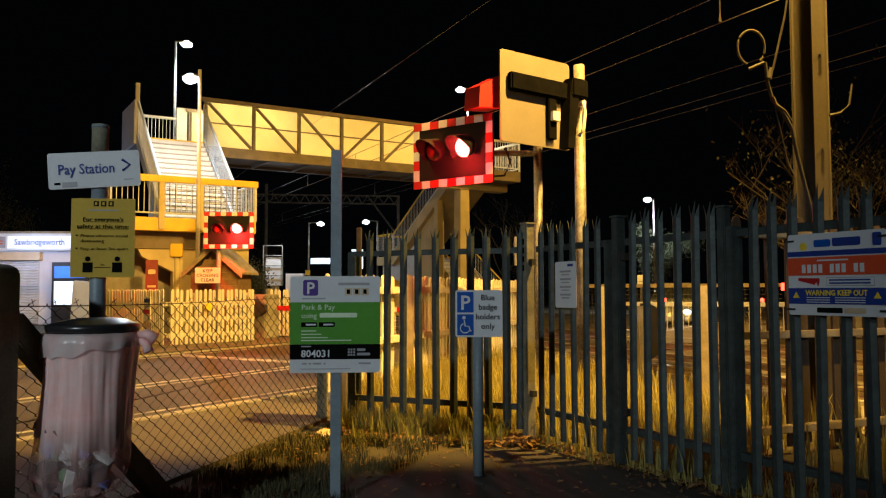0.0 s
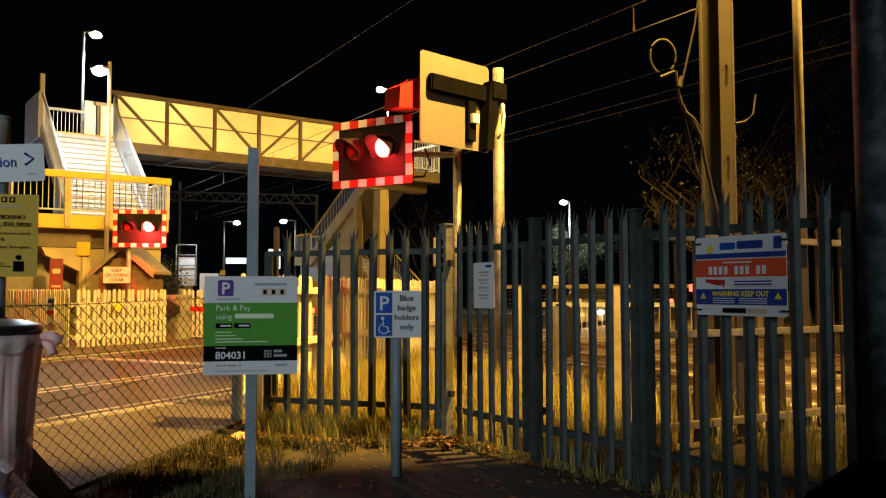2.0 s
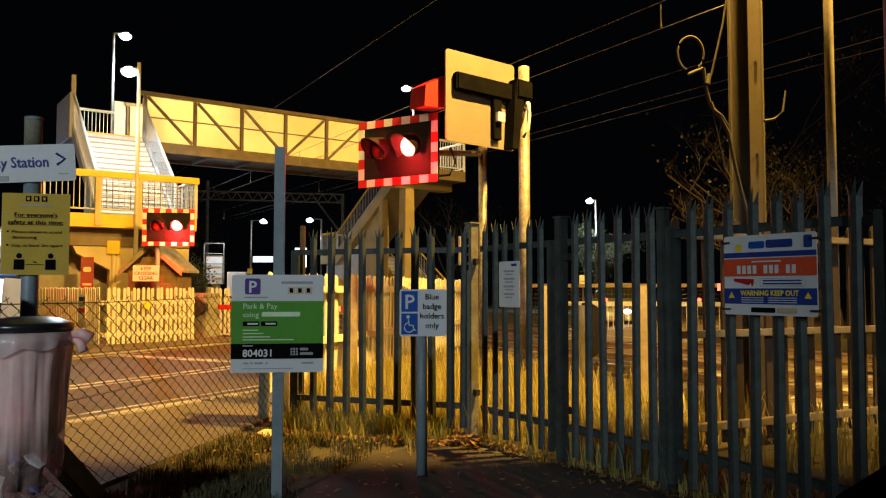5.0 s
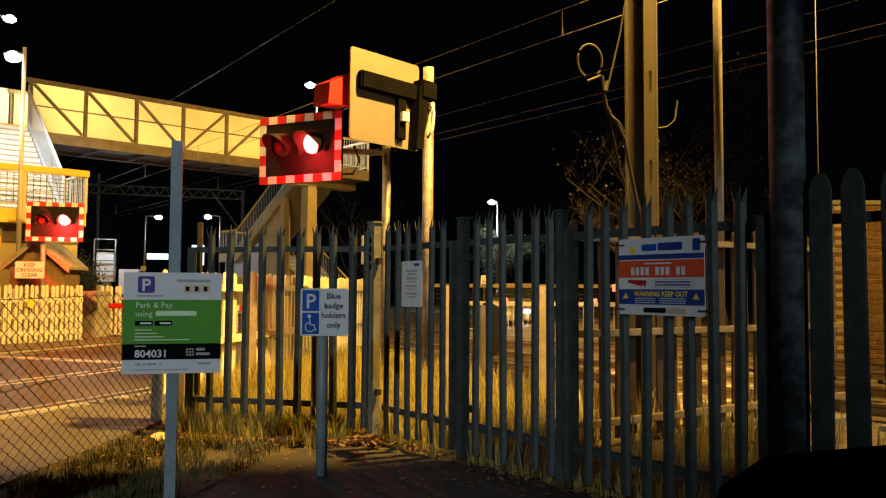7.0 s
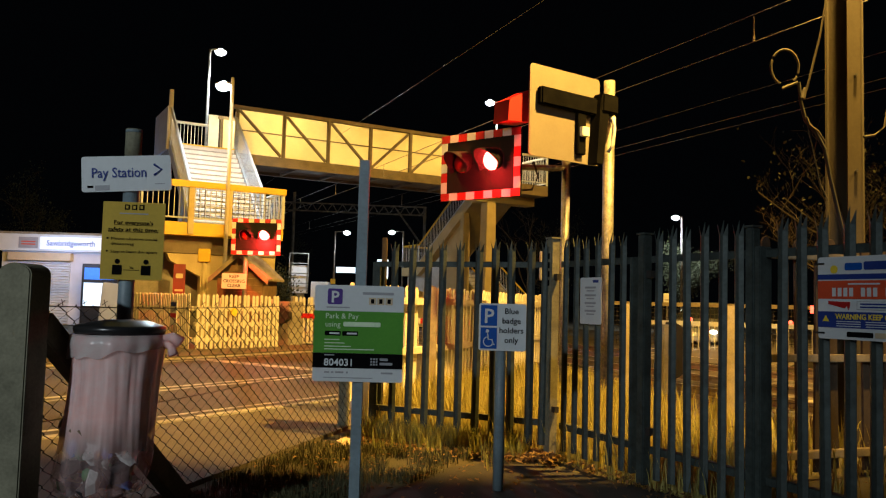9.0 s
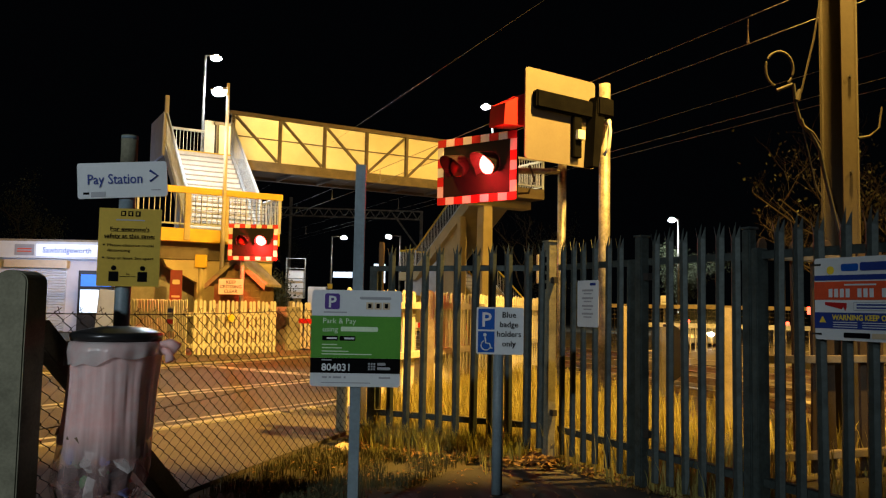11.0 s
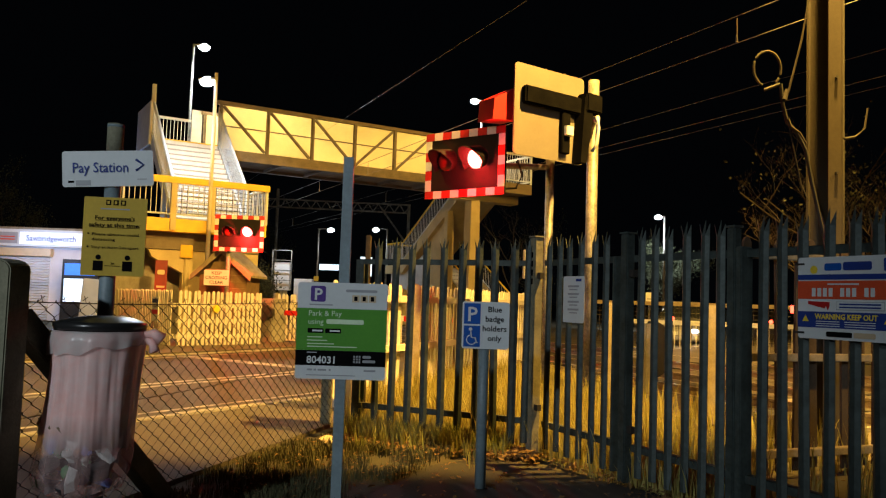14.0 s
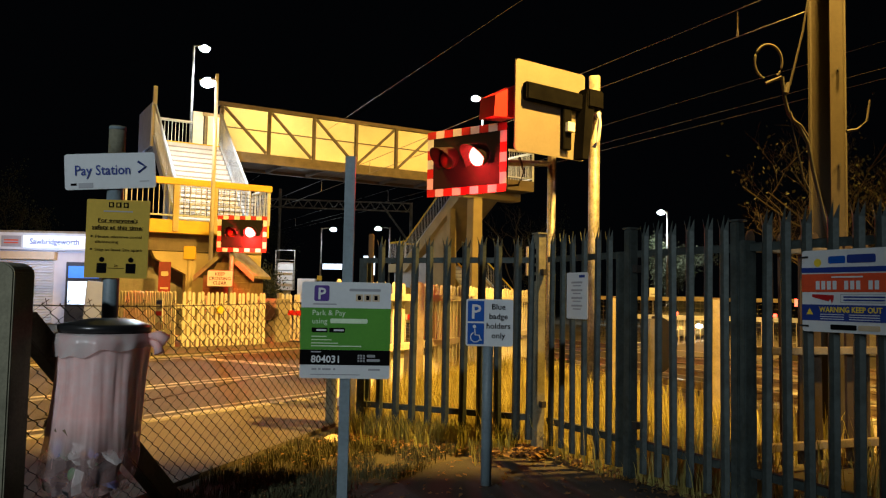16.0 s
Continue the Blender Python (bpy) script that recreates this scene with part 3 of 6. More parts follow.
def palisade(name, start, end, xs, label, category, rails=(0.25, 1.58), mesh=PALE, posts=(), frame_stiles=(), lean=0.0):
    """A run of pales on two rails; xs are the places along it; local x runs along, local -y faces the car park."""
    d = Vector((end[0] - start[0], end[1] - start[1], 0))
    t = thing(name, pose(start[0], start[1], 0, 0, 0, math.degrees(math.atan2(d.y, d.x))), label, category)
    for i, x in enumerate(xs):
        piece("pale", mesh, t, pose(x, -0.03, 0.01 * math.sin(i * 2.3), 0, 0.5 * math.sin(i * 1.7 + start[0]), 4 * math.sin(i * 3.1)))
    for z in rails:
        bm = bmesh.new()
        box(bm, 0, d.length, -0.004, 0.002, z - 0.025, z + 0.025)
        box(bm, 0, d.length, -0.004, 0.042, z + 0.019, z + 0.025)
        part("rail", bm, GALV, t)
    for x, h, w in posts:
        bm = bmesh.new()
        box(bm, x - w / 2, x + w / 2, 0.004, 0.012, 0, h)
        box(bm, x - w / 2, x + w / 2, 0.092, 0.10, 0, h)
        box(bm, x - 0.004, x + 0.004, 0.012, 0.092, 0, h)
        part("post", bm, GALV, t)
    for x, h, w in frame_stiles:
        bm = bmesh.new()
        box(bm, x - w / 2, x + w / 2, -0.05, 0.05, 0.06, h)
        part("stile", bm, GALV, t, bevel=0.006)
    return t


A = Vector((0.72, 6.81))
U = Vector((0.461, -0.887))


def along(s):
    p = A + U * s
    return (p.x, p.y)


fence_left = palisade("palisade_fence", (-0.86, 7.5), (0.66, 6.83), [0.214 + 0.165 * i for i in range(9)] + [1.655], "grey galvanised palisade fence panel above rough grass", "fence", posts=((0.0, 1.6, 0.08),))
gate_a = palisade("palisade_gate", along(0.13), along(1.10), [0.075 + 0.149 * i for i in range(6)], "narrow grey steel palisade gate with a white notice", "gate", frame_stiles=((0.955, 1.6, 0.03),))
fence_mid = palisade("palisade_fence", along(1.25), along(2.11), [0.08 + 0.149 * i for i in range(6)], "grey galvanised palisade fence panel", "fence")
gate_b = palisade("palisade_gate", along(2.22), along(3.60), [0.165 + 0.147 * i for i in range(8)], "dark grey palisade gate carrying a warning sign", "gate", frame_stiles=((0.025, 1.62, 0.045), (1.34, 1.62, 0.06)))
fence_right = palisade("palisade_fence", along(3.78), along(6.6), [0.064 + 0.172 * i for i in range(17)], "dark grey palisade fence with broad pales", "fence", mesh=PALE_WIDE)


def gate_post(s, w, h, label, material=GALV):
    x, y = along(s)
    t = thing("gate_post", pose(x, y, 0, 0, 0, -62.5), label, "gate post")
    bm = bmesh.new()
    box(bm, -w / 2, w / 2, -w / 2, w / 2, 0, h)
    part("shaft", bm, material, t, bevel=0.008)
    bm = bmesh.new()
    box(bm, -w / 2 - 0.006, w / 2 + 0.006, -w / 2 - 0.006, w / 2 + 0.006, h, h + 0.012)
    part("cap", bm, material, t)
    for z in (0.35, 1.45):
        bm = bmesh.new()
        box(bm, w / 2 + 0.001, w / 2 + 0.05, -0.02, 0.02, z, z + 0.05)
        part("hinge", bm, DARKSTEEL, t)
    return t


gate_post(0.0, 0.085, 1.80, "weathered brown grey gate post beside the gate", OLDPOST)
for k in range(4):
    bm = bmesh.new()
    box(bm, -0.012, 0.014, -0.0465, -0.0435, 1.40 + 0.075 * k, 1.45 + 0.075 * k)
    part("letter_bar", bm, BLACK, bpy.data.objects["gate_post"])
gate_post(1.18, 0.075, 1.76, "stout grey steel gate post")
gate_post(2.165, 0.065, 1.74, "stout grey steel gate post with flat cap")
x, y = along(3.68)
t = thing("column_post", pose(x, y, 0, 0, 0, -30), "tall dark weathered steel column rising through the fence", "post")
bm = bmesh.new()
tube(bm, [(0, 0, 0), (0, 0, 6.5)], 0.085, 14)
part("shaft", bm, COLUMNGREY, t, smooth=True)

# ---- signs by the car park ----


def sign_post(x, y, height, r, material, name, label, category, turn=0.0, square=False):
    t = thing(name, pose(x, y, 0, 0, 0, turn), label, category)
    bm = bmesh.new()
    if square:
        box(bm, -r, r, -r, r, 0, height)
    else:
        tube(bm, [(0, 0, 0), (0, 0, height)], r, 12)
        tube(bm, [(0, 0, height), (0, 0, height + 0.015)], r * 1.08, 12)
    part("post", bm, material, t, smooth=not square)
    return t


def board(parent, x0, x1, z0, z1, y, material, name="board", r=0.015, tilt=0.0):
    bm = bmesh.new()
    prism(bm, rounded(x0, x1, z0, z1, r), y, y + 0.006)
    return part(name, bm, material, parent)


g = sign_post(-0.652, 4.89, 2.10, 0.031, POSTGREY, "parking_sign", "white and green parking payment sign on a tall grey post", "sign", 3, True)
Y = -0.045
board(g, -0.272, 0.268, 0.747, 1.327, Y, WHITE)
bars(g, -0.272, 0.268, 0.918, 1.170, GREEN, Y - 0.003, "green_band")
bars(g, -0.272, 0.268, 0.828, 0.917, BLACK, Y - 0.003, "black_band")
bars(g, -0.195, -0.105, 1.210, 1.305, PURPLE, Y - 0.003, "parking_square", 0.012)
writing(g, "P", -0.150, 1.222, 0.098, WHITE, Y - 0.005, "CENTER", 0.002)
for x in (0.055, 0.105, 0.155):
    bars(g, x, x + 0.044, 1.212, 1.255, BEIGE, Y - 0.003, "logo_tile")
    bars(g, x + 0.012, x + 0.032, 1.220, 1.247, BLACK, Y - 0.005, "logo_mark")
bars(g, 0.015, 0.205, 1.272, 1.288, GREYPRINT, Y - 0.003, "operator_mark", 0.007)
bars(g, -0.200, -0.060, 1.188, 1.196, GREYPRINT, Y - 0.003)
writing(g, "Park & Pay", -0.205, 1.125, 0.046, PALEPRINT, Y - 0.005)
writing(g, "using", -0.205, 1.075, 0.046, PALEPRINT, Y - 0.005)
bars(g, -0.095, 0.130, 1.078, 1.106, PALEPRINT, Y - 0.005, "service_mark", 0.008)
for x in (-0.205, -0.100):
    bars(g, x, x + 0.095, 1.022, 1.050, BLACK, Y - 0.005, "store_badge", 0.005)
    bars(g, x + 0.028, x + 0.088, 1.031, 1.041, WHITE, Y - 0.007)
for z, w in ((0.995, 0.09), (0.975, 0.12), (0.955, 0.16), (0.938, 0.30)):
    bars(g, -0.205, -0.205 + w, z, z + 0.006, PALEPRINT, Y - 0.005)
writing(g, "804031", -0.205, 0.842, 0.060, WHITE, Y - 0.005, bold=0.0012)
bars(g, -0.205, -0.145, 0.902, 0.909, GREYPRINT, Y - 0.005)
for i in range(3):
    for j in range(3):
        bars(g, 0.075 + 0.016 * i, 0.086 + 0.016 * i, 0.848 + 0.016 * j, 0.859 + 0.016 * j, GREYPRINT, Y - 0.005, "logo_dot")
bars(g, 0.130, 0.180, 0.876, 0.892, GREYPRINT, Y - 0.005, "service_mark", 0.005)
bars(g, 0.130, 0.208, 0.850, 0.866, GREYPRINT, Y - 0.005, "service_mark", 0.005)
for x, w in ((-0.20, 0.03), (-0.16, 0.015), (-0.135, 0.05), (-0.07, 0.012), (0.14, 0.07)):
    bars(g, x, x + w, 0.797, 0.808, GREYPRINT, Y - 0.003)
bars(g, -0.205, 0.09, 0.768, 0.773, GREYPRINT, Y - 0.003)

b = sign_post(0.234, 5.44, 1.10, 0.036, POSTGREY, "disabled_bay_sign", "white and blue disabled parking sign on a grey post", "sign", -3)
Y = -0.046
board(b, -0.150, 0.166, 0.925, 1.240, Y, WHITE)
bars(b, -0.138, -0.028, 1.090, 1.228, BLUE, Y - 0.003, "blue_square")
bars(b, -0.138, -0.028, 0.938, 1.078, BLUE, Y - 0.003, "blue_square")
writing(b, "P", -0.083, 1.110, 0.135, WHITE, Y - 0.005, "CENTER", 0.002)
bm = bmesh.new()
disc(bm, -0.092, 1.055, 0.012, Y - 0.006, Y - 0.003, 12)
part("symbol_dot", bm, WHITE, b)
bm = bmesh.new()
tube(bm, [(-0.090, Y - 0.005, 1.040), (-0.085, Y - 0.005, 1.000), (-0.060, Y - 0.005, 0.998), (-0.050, Y - 0.005, 0.965), (-0.040, Y - 0.005, 0.968)], 0.005, 5)
tube(bm, [(-0.085 + 0.032 * math.cos(radians(a)), Y - 0.005, 0.985 + 0.032 * math.sin(radians(a))) for a in range(110, 340, 20)], 0.004, 5)
part("wheelchair_symbol", bm, WHITE, b)
for i, s in enumerate(("Blue", "badge", "holders", "only")):
    writing(b, s, 0.068, 1.172 - 0.064 * i, 0.054, BLACK, Y - 0.004, "CENTER", 0.0006)

p = sign_post(-1.87, 4.34, 2.13, 0.043, POSTGREY, "pay_station_sign", "pay station arrow sign and yellow notice on a grey post", "sign", 9)
bm = bmesh.new()
tube(bm, [(0, 0, 1.96), (0, 0, 2.15)], 0.0455, 12)
part("post_top", bm, OLDPOST, p, "weathered brown post top", smooth=True)
Y = -0.055
bm = bmesh.new()
prism(bm, rounded(-0.235, 0.235, -0.097, 0.097, 0.014), 0, 0.006)
ps = part("direction_board", bm, WHITE, p, "white arrow sign lettered in navy", at=pose(-0.015, Y, 1.895, 0, -4.0, 0))
writing(ps, "Pay Station", -0.185, -0.020, 0.078, NAVY, -0.004, bold=0.0006, width=0.285)
bm = bmesh.new()
tube(bm, [(0.145, -0.003, 0.048), (0.185, -0.003, 0.018), (0.145, -0.003, -0.012)], 0.0065, 4)
part("arrow", bm, NAVY, ps)
bars(ps, -0.205, -0.175, -0.075, -0.063, BLACK, -0.003)
bars(ps, -0.165, -0.09, -0.09, -0.062, GREYPRINT, -0.002, "scuff")
bars(ps, 0.15, 0.20, -0.062, -0.058, GREYPRINT, -0.003)
bm = bmesh.new()
prism(bm, rounded(-0.163, 0.163, -0.212, 0.212, 0.004), 0, 0.005)
ys = part("notice_board", bm, PALEYELLOW, p, "faded yellow distancing notice", at=pose(0.036, Y, 1.527, 0, 0, 0))
for x in (-0.05, -0.012, 0.026):
    bars(ys, x, x + 0.026, 0.170, 0.198, BLACK, -0.003, "logo_tile")
    bars(ys, x + 0.007, x + 0.019, 0.176, 0.192, PALEYELLOW, -0.005, "logo_mark")
bars(ys, -0.075, 0.075, 0.146, 0.152, GREYPRINT, -0.003)
writing(ys, "For everyone's", 0.0, 0.090, 0.030, BLACK, -0.003, "CENTER", 0.0004, 0.205)
writing(ys, "safety at this time:", 0.0, 0.052, 0.030, BLACK, -0.003, "CENTER", 0.0004, 0.265)
bars(ys, -0.10, 0.10, 0.085, 0.0875, BLACK, -0.003)
bars(ys, -0.13, 0.13, 0.047, 0.0495, BLACK, -0.003)
writing(ys, "Please observe social", -0.115, 0.004, 0.022, BLACK, -0.003, width=0.24)
writing(ys, "distancing", -0.115, -0.024, 0.022, BLACK, -0.003, width=0.12)
writing(ys, "Stay at least 2m apart", -0.115, -0.066, 0.022, BLACK, -0.003, width=0.245)
for z in (0.012, -0.058):
    bars(ys, -0.137, -0.128, z - 0.004, z + 0.005, BLACK, -0.003)
for x in (-0.075, 0.075):
    bars(ys, x - 0.025, x + 0.025, -0.185, -0.132, BLACK, -0.003, "pictogram_block")
    bm = bmesh.new()
    disc(bm, x, -0.113, 0.014, -0.003, -0.001, 12)
    part("pictogram_dot", bm, BLACK, ys)
bars(ys, -0.042, 0.042, -0.160, -0.157, BLACK, -0.003)
writing(ys, "2m", 0.0, -0.150, 0.016, BLACK, -0.003, "CENTER")

# warning sign on the gate, white notice on the small gate
gx, gy = along(2.96)
w = thing("warning_sign", pose(gx, gy, 0, 0, 0, -62.5), "trespass warning sign in white, red and blue on the gate", "sign")
Y = -0.058
board(w, -0.285, 0.285, 1.10, 1.535, Y, WHITE)
bars(w, -0.285, 0.285, 1.415, 1.442, NAVY, Y - 0.003, "blue_band")
bars(w, -0.285, 0.285, 1.312, 1.408, ORANGERED, Y - 0.003, "red_band")
bars(w, -0.285, 0.285, 1.160, 1.245, NAVY, Y - 0.003, "blue_band")
bars(w, -0.12, -0.02, 1.462, 1.50, BLUE, Y - 0.003, "company_mark", 0.01)
bars(w, -0.01, 0.15, 1.462, 1.505, NAVY, Y - 0.003, "company_mark", 0.01)
bm = bmesh.new()
disc(bm, -0.185, 1.468, 0.022, Y - 0.003, Y - 0.001, 14)
part("sun_mark", bm, SUNYELLOW, w)
bars(w, 0.215, 0.262, 1.455, 1.52, NAVY, Y - 0.003, "crest", 0.008)
for i in range(11):
    if i not in (4, 8):
        bars(w, -0.195 + 0.034 * i, -0.173 + 0.034 * i, 1.325, 1.370, WHITE, Y - 0.005, "number_bar")
bars(w, -0.10, 0.08, 1.386, 1.394, WHITE, Y - 0.005)
bm = bmesh.new()
prism(bm, [(-0.22, 1.285), (-0.12, 1.262), (-0.11, 1.276), (-0.10, 1.252), (-0.09, 1.275), (-0.09, 1.296), (-0.22, 1.300)], Y - 0.003, Y - 0.001)
part("railway_mark", bm, RED, w)
bars(w, -0.05, 0.22, 1.256, 1.300, GREYPRINT, Y - 0.003, "notice_frame")
bars(w, -0.047, 0.217, 1.259, 1.297, WHITE, Y - 0.004, "notice_field")
for z in (1.282, 1.266):
    bars(w, -0.03, 0.20, z, z + 0.008, NAVY, Y - 0.006)
writing(w, "WARNING KEEP OUT", -0.175, 1.206, 0.040, SUNYELLOW, Y - 0.005, bold=0.001, width=0.36)
for z in (1.192, 1.180, 1.168):
    bars(w, -0.17, -0.03, z, z + 0.004, WHITE, Y - 0.005)
    bars(w, 0.0, 0.17, z, z + 0.004, WHITE, Y - 0.005)
for x in (-0.235, 0.235):
    bm = bmesh.new()
    prism(bm, [(x - 0.02, 1.192), (x + 0.02, 1.192), (x, 1.225)], Y - 0.005, Y - 0.003)
    part("hazard_triangle", bm, SUNYELLOW, w)
bars(w, -0.11, 0.04, 1.115, 1.142, BLACK, Y - 0.003, "company_mark", 0.006)
bars(w, 0.05, 0.17, 1.115, 1.142, BEIGE, Y - 0.003, "company_mark", 0.006)
for x in (-0.275, 0.275):
    for z in (1.13, 1.50):
        bm = bmesh.new()
        box(bm, x - 0.03, x + 0.03, Y - 0.006, Y + 0.04, z - 0.005, z + 0.005)
        part("cable_tie", bm, RUBBER, w)
gx, gy = along(0.615)
w = thing("gate_notice", pose(gx, gy, 0, 0, 0, -62.5), "small white printed notice fixed to the gate", "notice")
board(w, -0.135, 0.135, 1.10, 1.46, Y, WHITE)
for i in range(4):
    bars(w, -0.07, 0.07, 1.375 - 0.06 * i, 1.39 - 0.06 * i, GREYPRINT, Y - 0.003)
    bars(w, -0.05, 0.05, 1.352 - 0.06 * i, 1.362 - 0.06 * i, GREYPRINT, Y - 0.003)
bars(w, 0.03, 0.10, 1.42, 1.44, NAVY, Y - 0.003, "crest")

# ---- chain-link fence, its posts, and the litter bag stand ----
C0, C1 = Vector((-2.13, 3.78, 0)), Vector((-1.10, 7.85, 0))
CD = (C1 - C0).normalized()
cl = thing("chain_link_fence", Matrix(), "rusty dark chain-link fence beside the verge", "fence")
CELL, ROW, TOPZ = 0.122, 0.086, 1.20
verts, faces = [], []


def wire_path(points, r, verts, faces):
    """A thin three-sided wire through points."""
    base = len(verts)
    for p in points:
        for a in (90, 210, 330):
            verts.append((p[0] + r * 0.9 * math.cos(radians(a)), p[1] + r * 0.3 * math.cos(radians(a)) + r * math.sin(radians(a)) * 0.9, p[2] + 0.4 * r * math.sin(radians(a + 40))))
    for i in range(len(points) - 1):
        for k in range(3):
            a, b = base + 3 * i + k, base + 3 * i + (k + 1) % 3
            faces.append((a, b, b + 3, a + 3))


rows_n = int(TOPZ / (ROW / 2))
HALFCELL = CELL / 2
for i in range(int((C1 - C0).length / HALFCELL)):
    pts = []
    for j in range(rows_n + 1):
        out = (j % 2) == (i % 2)
        s = (i + (0.98 if out else 0.02)) * HALFCELL
        sag = 0.012 * math.sin(s * 2.1 + j * 0.2)
        z = j * ROW / 2 + 0.02 - 0.02 * math.sin(s * 1.3) * j / rows_n
        p = C0 + CD * s
        pts += [(p.x + sag, p.y, z - 0.005), (p.x + sag + 0.002, p.y, z + 0.005)]
    wire_path(pts, 0.0036, verts, faces)
raw("wire_mesh", verts, faces, DARKSTEEL, cl)["kind"] = "stuff"
for z in (0.60, 1.17):
    bm = bmesh.new()
    tube(bm, [(C0 + CD * s + Vector((0, 0, z - 0.012 * math.sin(s * 1.3)))) for s in [k * 0.42 for k in range(11)]], 0.003, 5)
    part("line_wire", bm, DARKSTEEL, cl)
bm = bmesh.new()
for k in range(26):
    q = C0 + CD * (0.1 + 0.16 * k) + Vector((0, 0, 1.175))
    tube(bm, [q + Vector((0.01, 0, -0.012)), q + Vector((-0.008, 0.012, 0.028))], 0.0022, 3)
    tube(bm, [q + Vector((-0.012, 0, 0.0)), q + Vector((0.014, 0.006, 0.022))], 0.0022, 3)
part("wire_twist", bm, DARKSTEEL, cl)["kind"] = "stuff"


def wooden_post(x, y, w, h, label, material=OLDPOST, turn=0, round_top=False, name="fence_post"):
    t = thing(name, pose(x, y, 0, 0, 0, turn), label, "post")
    bm = bmesh.new()
    if round_top:
        prism(bm, [(-w / 2, 0), (w / 2, 0), (w / 2, h - 0.05)] + [(w / 2 * math.cos(radians(a)), h - 0.05 + 0.05 * math.sin(radians(a))) for a in range(15, 180, 15)] + [(-w / 2, h - 0.05)], -w / 2, w / 2)
    else:
        box(bm, -w / 2, w / 2, -w / 2, w / 2, 0, h)
    part("shaft", bm, material, t, bevel=0.008)
    return t


sp = wooden_post(-2.078, 3.70, 0.165, 1.37, "thick dark mossy straining post with rounded top", OLDPOST, -4, True)
bm = bmesh.new()
a, b2 = Vector((-2.07, 3.82, 1.10)), Vector((-1.70, 4.95, -0.03))
d = b2 - a
box(bm, 0, d.length, -0.05, 0.05, -0.06, 0.06, Matrix.Translation(a) @ d.to_track_quat("X", "Z").to_matrix().to_4x4())
br = part("brace", bm, OLDPOST, None, bevel=0.008)
br.parent = sp
br.matrix_parent_inverse = sp.matrix_world.inverted()
wooden_post(-1.19, 7.95, 0.10, 1.2, "dark timber end post of the chain-link fence", OLDPOST)
wooden_post(-0.99, 7.78, 0.13, 1.25, "grey weathered square post in the grass", TIMBER)
wooden_post(-0.80, 7.62, 0.05, 1.84, "brown timber post at the end of the palisade", BROWNPOST)

# litter bag stand
bag_m = mat("pink_translucent_bag", (1.0, 0.55, 0.50), 0.45, second=(1.0, 0.74, 0.71), scale=4.0, fine=22, bump=0.25, amount=0.7)
bnt = bag_m.node_tree
bco, bsep, bmr = bnt.nodes.new("ShaderNodeTexCoord"), bnt.nodes.new("ShaderNodeSeparateXYZ"), bnt.nodes.new("ShaderNodeMapRange")
bnt.links.new(bco.outputs["Object"], bsep.inputs[0])
bnt.links.new(bsep.outputs["Z"], bmr.inputs[0])
bmr.inputs[1].default_value, bmr.inputs[2].default_value, bmr.inputs[3].default_value, bmr.inputs[4].default_value = 0.44, 0.64, 0.24, 0.94
let_through(bag_m, 0.16)
bfilm, bclear = bnt.nodes.new("ShaderNodeMixShader"), bnt.nodes.new("ShaderNodeBsdfTransparent")
bmap, bstreak, badd = bnt.nodes.new("ShaderNodeMapping"), bnt.nodes.new("ShaderNodeTexNoise"), bnt.nodes.new("ShaderNodeMath")
bmap.inputs["Scale"].default_value = (22, 22, 1.6)
bstreak.inputs["Scale"].default_value, bstreak.inputs["Detail"].default_value = 1.0, 3.0
bnt.links.new(bco.outputs["Object"], bmap.inputs[0])
bnt.links.new(bmap.outputs[0], bstreak.inputs["Vector"])
bfold = bnt.nodes.new("ShaderNodeMapRange")
bfold.inputs[1].default_value, bfold.inputs[2].default_value, bfold.inputs[3].default_value, bfold.inputs[4].default_value = 0.3, 0.7, -0.14, 0.10
bnt.links.new(bstreak.outputs["Fac"], bfold.inputs[0])
badd.operation, badd.use_clamp = "ADD", True
bnt.links.new(bmr.outputs[0], badd.inputs[0])
bnt.links.new(bfold.outputs[0], badd.inputs[1])
bnt.links.new(badd.outputs[0], bfilm.inputs[0])
bnt.links.new(bclear.outputs[0], bfilm.inputs[1])
bnt.links.new(bnt.nodes["Material Output"].inputs["Surface"].links[0].from_socket, bfilm.inputs[2])
bnt.links.new(bfilm.outputs[0], bnt.nodes["Material Output"].inputs["Surface"])
holder = thing("litter_bag_stand", pose(-1.75, 4.02, 0, 0, 0, 8), "clear pink litter bag hanging under a black lid", "litter bin")


def ring_loft(bm, rings, seg=48, close=True):
    made = []
    for cx, cy, z, r, wob, ph in rings:
        r, wob = r * 0.91, wob * 0.55
        made.append([bm.verts.new((cx + (r + wob * math.sin(9 * a + ph) + 0.6 * wob * math.sin(17 * a + 2 * ph)) * math.cos(a), cy + (r + wob * math.sin(9 * a + ph) + 0.6 * wob * math.sin(17 * a + 2 * ph)) * math.sin(a), z)) for a in [2 * math.pi * k / seg for k in range(seg)]])
    for a, b in zip(made, made[1:]):
        for k in range(seg):
            bm.faces.new((a[k], a[(k + 1) % seg], b[(k + 1) % seg], b[k]))
    return made


